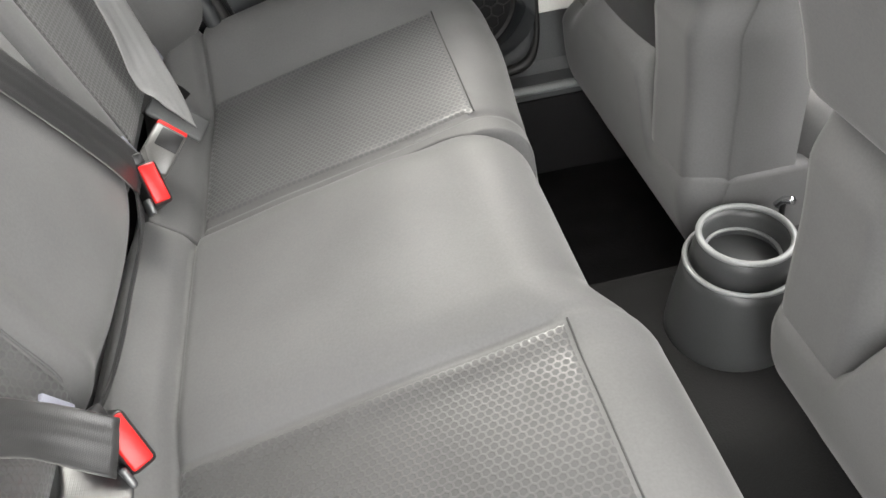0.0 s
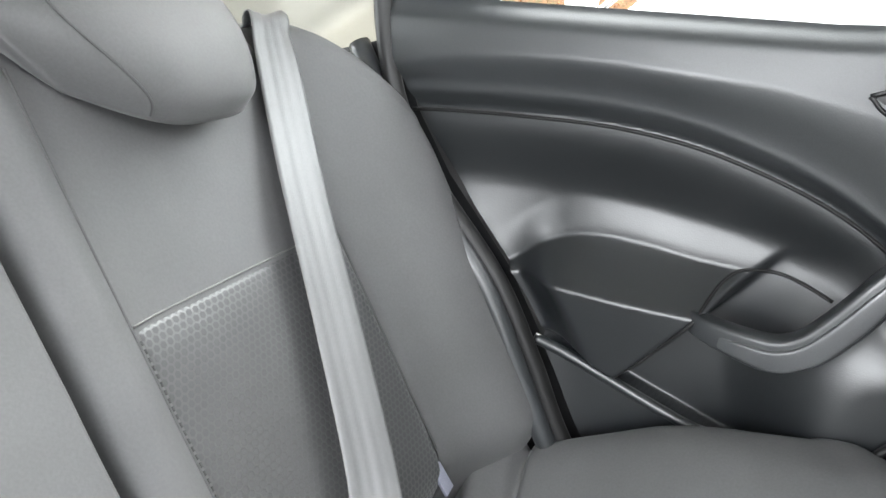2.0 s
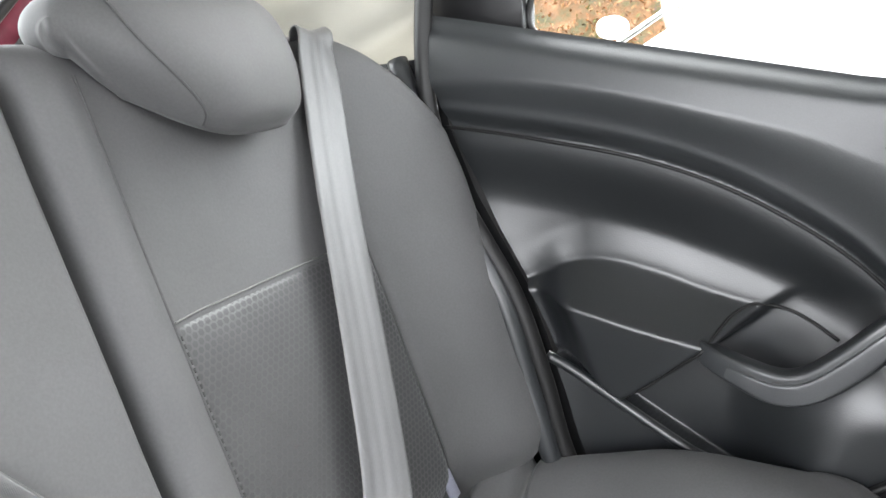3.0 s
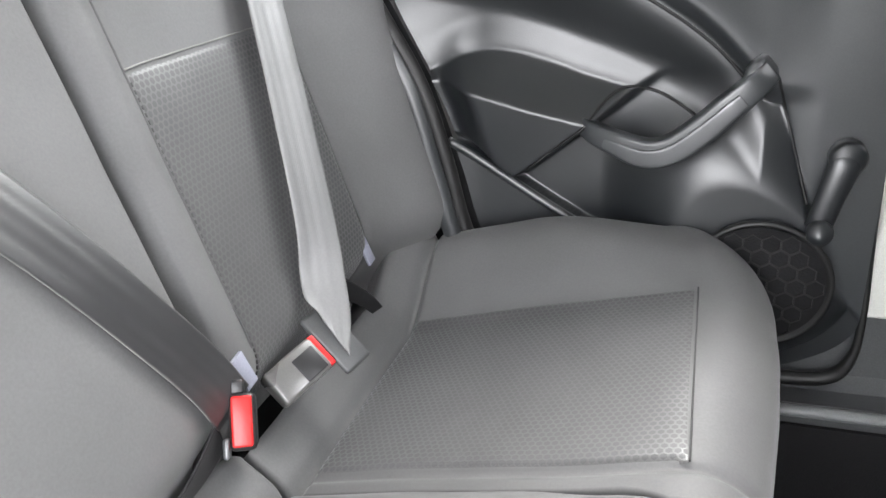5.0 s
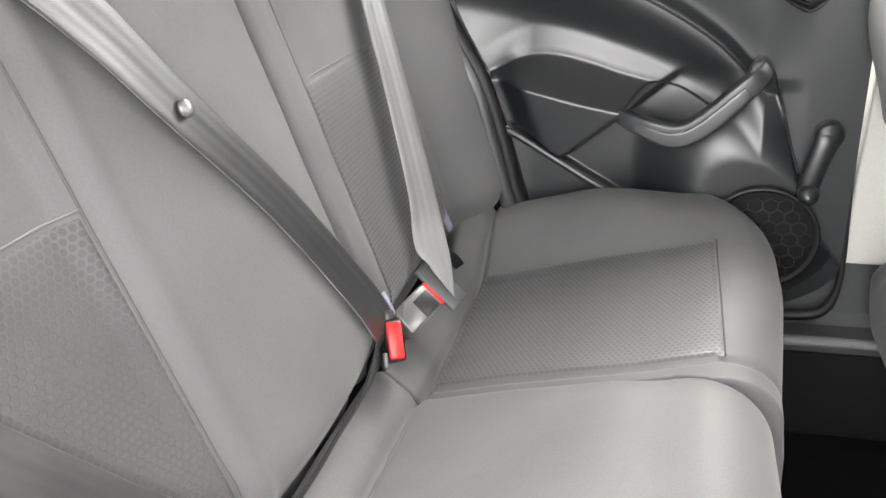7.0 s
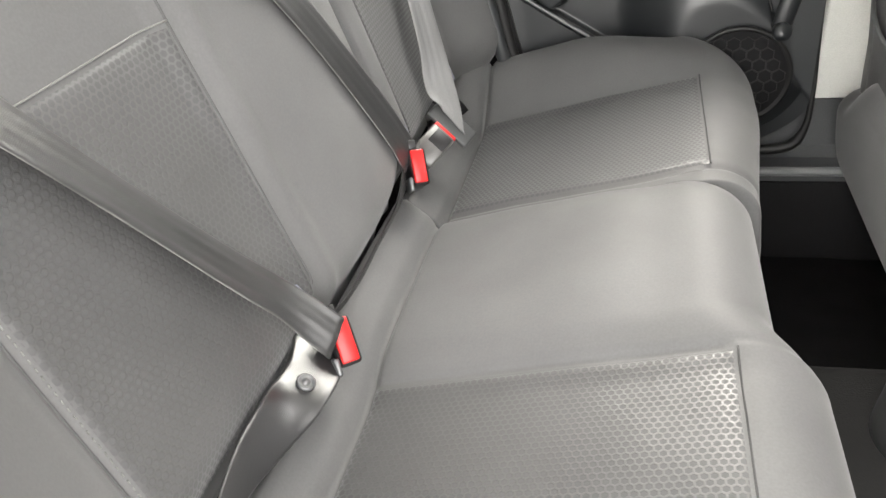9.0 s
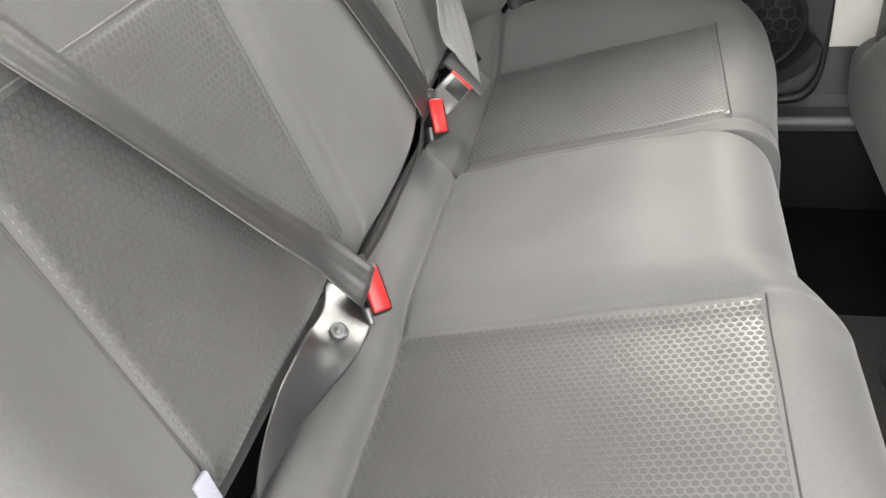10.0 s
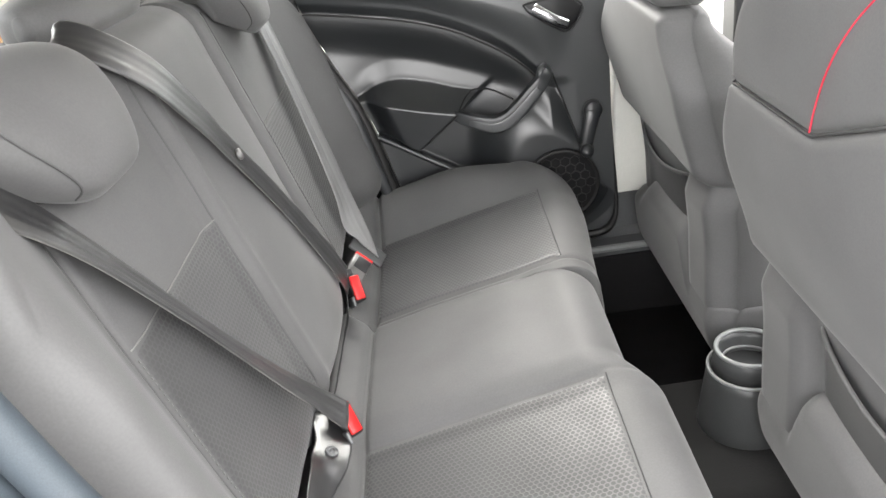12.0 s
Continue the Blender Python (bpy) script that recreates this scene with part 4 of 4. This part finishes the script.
# near side of the doorway, seen beside the backrest
setting("doorway_near", tube([(-0.46, -0.64, 1.24), (-0.462, -0.634, 0.97), (-0.445, -0.63, 0.86), (-0.425, -0.628, 0.78), (-0.398, -0.628, 0.70), (-0.35, -0.628, 0.59), (-0.33, -0.63, 0.49), (-0.32, -0.63, 0.38), (-0.28, -0.63, 0.24)],
        0.014, 90, 12, up=(0, 1, 0)), bluish_shade, "rubber door seal of the open doorway, bluish sky tint put into its colour", "seal", True)
setting("body_near", prism([(-1.0, 0.2), (-0.30, 0.2), (-0.335, 0.38), (-0.345, 0.49), (-0.365, 0.59), (-0.413, 0.70), (-0.44, 0.78), (-0.46, 0.86), (-1.0, 0.86)], -0.72, -0.632, bevel=0.01), bluish_shade, "white body beside the open doorway, bluish shade put into its colour", "car body")
setting("pillar_trim_near", prism([(-1.0, 0.862), (-0.462, 0.862), (-0.475, 1.26), (-0.86, 1.26)], -0.70, -0.634, bevel=0.01), cream_trim, "cream moulded trim behind the open doorway", "pillar trim")
setting("sill_near", prism([(-0.545, 0.03), (-0.555, 0.172), (-0.60, 0.186), (-0.62, 0.20), (-0.70, 0.20), (-0.70, 0.03)], -0.5, 1.2, "x"), sill_plastic, "grey plastic sill under the open doorway", "sill trim")
setting("pillar_near", prism([(0.30, 0.2), (0.44, 0.2), (0.40, 1.17), (0.30, 1.17)], -0.69, -0.62, bevel=0.01), white_paint, "white painted door pillar at the open side", "pillar")
setting("front_door_far", prism([(0.45, 0.2), (1.3, 0.2), (1.3, 0.80), (0.45, 0.82)], 0.60, 0.68, bevel=0.01), door_plastic, "charcoal front door trim", "car door")
setting("front_door_near", prism([(0.45, 0.2), (1.3, 0.2), (1.3, 0.80), (0.45, 0.82)], -0.68, -0.60, bevel=0.01), door_plastic, "charcoal front door trim", "car door")
setting("dashboard", prism([(0.95, 0.25), (1.3, 0.1), (1.45, 0.75), (1.05, 0.78), (0.92, 0.68)], -0.6, 0.6, bevel=0.02), black_plastic, "black dashboard", "dashboard")


# ---- front seats ----
SEAT_BACK = [(0.02, 0.335), (0.14, 0.275), (0.19, 0.246), (0.23, 0.233), (0.29, 0.226), (0.36, 0.2235), (0.41, 0.222), (0.48, 0.214), (0.55, 0.200), (0.63, 0.177), (0.68, 0.168), (0.72, 0.166), (0.76, 0.168), (0.85, 0.172), (1.02, 0.20)]
SEAT_LINE = spline([(z, x, 0) for z, x in SEAT_BACK], 140)


def seat_rear(v, z, half):
    """The rear face of a front seat's upper shell, v across from its middle."""
    x = curve_at([(p.x, p.y) for p in SEAT_LINE], z)
    return x + 0.045 * sstep(half - 0.035, half, abs(v)) ** 2


def seat_block(mid, z0, z1, half, rounding=0.02, deep=0.13, lift=lambda v, z: 0.0, face=seat_rear, top=None, steps=0):
    """A padded block of a seat; top(v) bends its upper edge."""
    loops, n = [], steps or max(10, round((z1 - z0) / 0.008))
    for i in range(n + 1):
        k = i / n
        flat = z0 + (z1 - z0) * k
        w = half(flat)
        pinch = rounding * (max(0.0, 1 - (flat - z0) / rounding) ** 2 + max(0.0, 1 - (z1 - flat) / rounding) ** 2)

        def level(v):
            return z0 + ((top(v) if top else z1) - z0) * k
        loop = []
        for q in range(57):
            v = math.sin((-1 + 2 * q / 56) * math.pi / 2) * w
            loop.append((face(v, level(v), w) + pinch * 0.7, mid + v * (1 - pinch * 0.8), level(v) + lift(v, flat)))
        for q in range(17):
            v = w * (1 - 2 * q / 16)
            loop.append((seat_rear(0.16, level(v), w) + deep * (1 - 0.45 * sstep(0.66, 0.76, flat)) - pinch - 0.02 * (abs(v) / w) ** 4, mid + v, level(v)))
        loops.append(loop)
    return loft(loops)


def front_seat(side, label):
    """A front seat seen from behind; side +1 is the far one. An upper shell hangs over a sunk panel with a map pocket; a roll closes it below."""
    mid = side * 0.335

    def lift(v, z):
        return min(0.06, 0.4 * max(0.0, 0.02 - v)) * bell(z, 0.748, 0.09) if side < 0 else 0.0

    def shell(v, z, half):
        # its lower edge rolls in over the sunk panel
        return seat_rear(v, z, half) + 0.030 * max(0.0, 1 - (z - 0.505) / 0.034) ** 2.2

    def sunk(v, z, half):
        inner = sstep(0.105, 0.135, -side * v)
        return seat_rear(v, z, half) + 0.026 - 0.022 * inner * sstep(0.52, 0.46, z)

    def roll_top(v):
        # lower beside the tunnel, where the plain band runs down, and falling again at the outer side
        return 0.388 - 0.095 * sstep(0.09, 0.135, -side * v) - 0.06 * sstep(0.10, 0.20, side * v)

    def roll(v, z, half):
        edge = roll_top(v)
        return seat_rear(v, z, half) - 0.002 + (0.028 - 0.018 * sstep(0.09, 0.135, -side * v)) * max(0.0, 1 - (edge - z) / 0.040) ** 2.2

    base = thing("front_seat", (0.35, mid, 0.02), label, "car seat", "front seats")
    peak = 0.747 if side < 0 else 0.765
    drop = 0.010 if side < 0 else 0.060
    wide = lambda z: 0.250 + 0.012 * bell(z, 0.66, 0.06) - drop * sstep(0.66, 0.76, z)
    part("backrest", seat_block(mid, 0.505, peak, wide, 0.007, deep=0.16, lift=lift, face=shell), cloth, base, "padded upper back shell")
    part("back_panel", seat_block(mid, 0.27, 0.53, lambda z: 0.249, 0.004, deep=0.15, face=sunk), cloth, base, "sunk plain cloth back panel")
    part("lower_pad", seat_block(mid, 0.10, 0.388, lambda z: 0.252 - 0.02 * sstep(0.2, 0.1, z), 0.007, deep=0.17, face=roll, top=roll_top, steps=44), cloth, base, "padded roll at the foot of the backrest")
    if side < 0:
        part("shoulder", seat_block(mid, 0.749, 1.02, lambda z: 0.238 - 0.10 * sstep(0.78, 1.0, z), 0.009, 0.12, lift), cloth, base, "upper backrest with headrest in one piece")
        edge = [(seat_rear(v, 0.748, 0.24) + 0.002, mid + v, 0.748 + lift(v, 0.748)) for v in [-0.225 + 0.45 * i / 30 for i in range(31)]]
        seam(edge, base, thread, 0.0016, 60, "shoulder_seam")

    else:
        part("headrest", seat_block(mid, 0.772, 1.02, lambda z: 0.150 - 0.05 * sstep(0.90, 1.02, z), 0.02, 0.11), cloth, base, "grey cloth headrest over the shoulder")
        for v in (-0.07, 0.07):
            part("post", tube([(0.25, mid + v, 0.73), (0.25, mid + v, 0.80)], 0.006, 4), satin_metal, base, "steel headrest post")

    def pouch(u, w):
        v, z = side * (-0.095 + 0.29 * u), 0.30 + (0.178 - 0.022 * math.sin(u * math.pi)) * w
        belly = math.sin(u * math.pi) ** 0.6
        return (seat_rear(0.1, z, 0.25) + 0.027 - belly * (0.006 + 0.012 * w * w), mid + v, z)
    pocket = sheet(pouch, 36, 24)
    bmesh.ops.solidify(pocket, geom=pocket.faces[:], thickness=0.003)
    pouch_ob = part("map_pocket", pocket, cloth_side, base, "stretch cloth map pocket")
    seam([Vector(pouch(i / 20, 1.0)) for i in range(21)], pouch_ob, cloth, 0.003, 50, "pocket_hem")
    part("seat_cushion", block(0.36, 0.86, mid - 0.25, mid + 0.25, 0.20, 0.36, 0.05, segments=5), cloth, base)
    part("seat_base", block(0.36, 0.82, mid - 0.2, mid + 0.2, 0.02, 0.21, 0.01), black_plastic, base, "black seat frame")
    return base


front_seat(1, "grey cloth front seat with map pocket")
near_seat = front_seat(-1, "grey cloth front seat with red stitched shoulder")
stitch = [(-0.318, 0.753), (-0.322, 0.775), (-0.333, 0.805), (-0.347, 0.833), (-0.366, 0.86), (-0.39, 0.885)]
seam([(seat_rear(y + 0.335, z, 0.238) - 0.001, y, z) for y, z in stitch], near_seat, red_thread, 0.0009, 40, "red_stitch", "red stitched seam")

# ---- console cup holder ----
console = thing("console_cup_holder", (0.27, 0.022, 0.08), "grey plastic cup holder at the end of the middle console", "cup holder")
cm = Matrix.Translation((0.268, 0.022, 0.0))
part("body", lathe([(0.0, 0.095), (0.080, 0.095), (0.077, 0.13), (0.066, 0.21), (0.063, 0.226), (0.0, 0.226)], cm), console_plastic, console)
part("collar", lathe([(0.058, 0.224), (0.053, 0.258), (0.048, 0.262), (0.046, 0.25), (0.043, 0.245), (0.040, 0.16), (0.0, 0.155), (0.0, 0.15), (0.05, 0.15), (0.056, 0.2)], cm), console_plastic, console)
part("lower_ring", tube([(0.268 + 0.0625 * math.cos(a), 0.022 + 0.0625 * math.sin(a), 0.2265) for a in [2 * math.pi * k / 64 for k in range(64)]], 0.0032, closed=True), rim_plastic, console, "light grey ring")
part("rim", tube([(0.268 + 0.0505 * math.cos(a), 0.022 + 0.0505 * math.sin(a), 0.262) for a in [2 * math.pi * k / 64 for k in range(64)]], 0.0038, closed=True), rim_plastic, console, "light grey rim")
part("inner_ring", tube([(0.268 + 0.0415 * math.cos(a), 0.022 + 0.0415 * math.sin(a), 0.235) for a in [2 * math.pi * k / 64 for k in range(64)]], 0.0022, closed=True), rim_plastic, console, "inner ring")
part("console_body", block(0.31, 0.9, -0.06, 0.10, 0.07, 0.20, 0.02, segments=3), console_plastic, console)

# unseen board, added to stop brightness leaking through the gap under the backrest
setting("bench_board", block(-0.475, -0.46, -0.60, 0.60, 0.0, 0.36, 0.003), carpet, "added black board that blocks the gap behind the bench cushion", "panel")
lever = thing("seat_lever", (0.335, 0.055, 0.24), "small chrome lever end beside the front seat", "lever")
part("knob", tube([(0.33, 0.066, 0.255), (0.333, 0.060, 0.265), (0.338, 0.050, 0.271)], 0.005, 12, 10), chrome, lever)
part("stem", tube([(0.336, 0.052, 0.200), (0.334, 0.058, 0.235), (0.333, 0.060, 0.262)], 0.004, 12, 8), black_plastic, lever)


# ---- outside ----
leaf_bank = plain("autumn_leaf_bank", (0.40, 0.20, 0.06), 0.9, grain=3, relief=0.5, vary=0.2)
nodes, links = leaf_bank.node_tree.nodes, leaf_bank.node_tree.links
spots = noise_at(nodes, links, 5.5, 8)
spots.inputs["Roughness"].default_value = 0.75
tones = ramp(nodes, links, spots.outputs[0], [(0.32, (0.02, 0.015, 0.008)), (0.42, (0.04, 0.036, 0.008)), (0.5, (0.08, 0.035, 0.009)), (0.58, (0.12, 0.055, 0.018)), (0.7, (0.16, 0.10, 0.05))])
links.new(tones.outputs[0], nodes["Principled BSDF"].inputs["Base Color"])
asphalt = plain("asphalt", (0.075, 0.075, 0.077), 0.85, grain=120, relief=0.8)


def ground_z(x, y):
    d = max(0.0, y - 4.6)
    return -0.30 + 5.4 * sstep(0, 8, d) + 0.12 * noise.noise(Vector((x * 0.8, y * 0.8, 1))) * sstep(0, 1, d)


ground = sheet(lambda u, v: ((lambda x, y: (x, y, ground_z(x, y)))(math.copysign(abs(2 * u - 1) ** 2.5 * 400, u - 0.5), math.copysign(abs(2 * v - 1) ** 2.5 * 400, v - 0.5))), 120, 120)
for vert in ground.verts:
    if vert.co.y > 4.4:
        vert.co.z -= 0.5 if vert.co.y < 30 else 0.0
tagged(part("ground", ground, asphalt), "dark grey asphalt car park surface", "ground", kind="structure")
bank = sheet(lambda u, v: (-30 + 50 * u, 4.55 + 8 * v, ground_z(-30 + 50 * u, 4.55 + 8 * v) + 0.03), 160, 60)
tagged(part("bank", bank, leaf_bank), "bank covered with orange autumn leaves", "bank", kind="structure")
leaf = bmesh.new()
rng = random.Random(4)
for _ in range(60000):
    x, y = rng.uniform(-12, 3), 4.6 + 6.5 * rng.random()
    s = rng.uniform(0.012, 0.034)
    m = Matrix.Translation((x, y, ground_z(x, y) + 0.05 + 0.25 * rng.random() ** 3)) @ Euler((rng.uniform(-1.2, 1.2), rng.uniform(-1.2, 1.2), rng.uniform(0, 6.3))).to_matrix().to_4x4()
    vs = [leaf.verts.new(m @ Vector(p)) for p in ((-s, 0, 0), (0, -s * 0.5, s * 0.12), (s, 0, 0), (0, s * 0.5, s * 0.12))]
    leaf.faces.new(vs)
leaf_mat, nodes, links, b = material("dead_leaf", 0.8)
geo = nodes.new("ShaderNodeNewGeometry")
r = ramp(nodes, links, geo.outputs["Random Per Island"], [(0.0, (0.03, 0.015, 0.006)), (0.25, (0.17, 0.06, 0.014)), (0.5, (0.22, 0.10, 0.034)), (0.72, (0.22, 0.13, 0.06)), (0.86, (0.07, 0.08, 0.02)), (1.0, (0.17, 0.055, 0.017))])
links.new(r.outputs[0], b.inputs["Base Color"])
tagged(part("fallen_leaves", leaf, leaf_mat, smooth=False), "orange and brown fallen leaves on the bank", "leaves", kind="stuff")


def parked_car(at, heading, paint, label):
    """A plain parked hatchback: lofted body, glass house, mirrors and wheels."""
    base = thing("parked_car", at, label, "car")
    m = Matrix.Translation(at) @ Matrix.Rotation(radians(heading), 4, "Z")

    def put(bm):
        bmesh.ops.transform(bm, matrix=m, verts=bm.verts[:])
        return bm
    loops = []
    for x, z1, w in ((-2.05, 0.62, 0.72), (-2.0, 0.86, 0.80), (-1.5, 0.92, 0.86), (0.6, 0.92, 0.87), (0.95, 0.90, 0.86), (1.75, 0.78, 0.80), (2.0, 0.62, 0.70), (2.05, 0.45, 0.62)):
        loops.append([(x, w * math.copysign(abs(math.cos(a)) ** 0.45, math.cos(a)), 0.22 + (z1 - 0.22) * (0.5 + 0.5 * math.copysign(abs(math.sin(a)) ** 0.45, math.sin(a)))) for a in [2 * math.pi * k / 32 for k in range(32)]])
    part("body", put(loft(loops)), paint, base)
    cabin = []
    for x, z1, w in ((-1.95, 0.95, 0.70), (-1.65, 1.32, 0.62), (-1.1, 1.46, 0.62), (-0.2, 1.46, 0.63), (0.25, 1.30, 0.66), (0.9, 0.94, 0.76)):
        cabin.append([(x, w * math.copysign(abs(math.cos(a)) ** 0.5, math.cos(a)) * (1.12 if math.sin(a) < 0 else 1.0), 0.86 + (z1 - 0.86) * (0.5 + 0.5 * math.copysign(abs(math.sin(a)) ** 0.5, math.sin(a)))) for a in [2 * math.pi * k / 32 for k in range(32)]])
    part("glass_house", put(loft(cabin)), glare_glass, base, "windows with white sky glare put into their colour")
    part("roof", put(loft([[(x, w * math.cos(a), z + 0.02 * math.sin(a)) for a in [2 * math.pi * k / 24 for k in range(24)]] for x, z, w in ((-1.7, 1.36, 0.55), (-1.1, 1.47, 0.60), (-0.2, 1.47, 0.60), (0.05, 1.40, 0.58))])), paint, base)
    for side in (1, -1):
        part("pillar", put(tube([(0.92, side * 0.78, 0.94), (0.5, side * 0.73, 1.16), (0.1, side * 0.66, 1.38), (-0.2, side * 0.62, 1.46)], 0.007, 20)), satin_metal, base)
        part("mirror", put(loft([[(0.465 + 0.024 * math.cos(a) * s, side * (0.93 + d), 1.185 + 0.022 * math.sin(a) * s) for a in [2 * math.pi * k / 20 for k in range(20)]] for d, s in ((-0.06, 0.5), (-0.04, 0.95), (0.0, 1.05), (0.04, 0.9), (0.06, 0.5))])), paint, base)
    for x in (-1.25, 1.3):
        for side in (1, -1):
            wheel = part("wheel", put(lathe([(0.0, -0.1), (0.29, -0.1), (0.31, -0.06), (0.31, 0.06), (0.29, 0.1), (0.0, 0.1)], Matrix.Translation((x, side * 0.76, 0.31)) @ Matrix.Rotation(math.pi / 2, 4, "X"), 32)), rubber, base)
            part("hub_cap", put(lathe([(0.0, -0.11), (0.2, -0.11), (0.2, 0.11), (0.0, 0.11)], Matrix.Translation((x, side * 0.76, 0.31)) @ Matrix.Rotation(math.pi / 2, 4, "X"), 24)), satin_metal, wheel)
    return base


# The windows' white sky glare is painted as an even pale base colour.
glare_glass = plain("glare_white_car_glass", (0.74, 0.76, 0.77), 0.25, 0.0, relief=0.0, vary=0.02)
burgundy_paint = plain("burgundy_paint", (0.22, 0.012, 0.03), 0.25, relief=0.0, vary=0.1)
parked_car((0.05, 2.25, -0.30), 180, white_paint, "white hatchback parked alongside")
parked_car((-5.2, 2.7, -0.30), 200, burgundy_paint, "burgundy car parked behind")
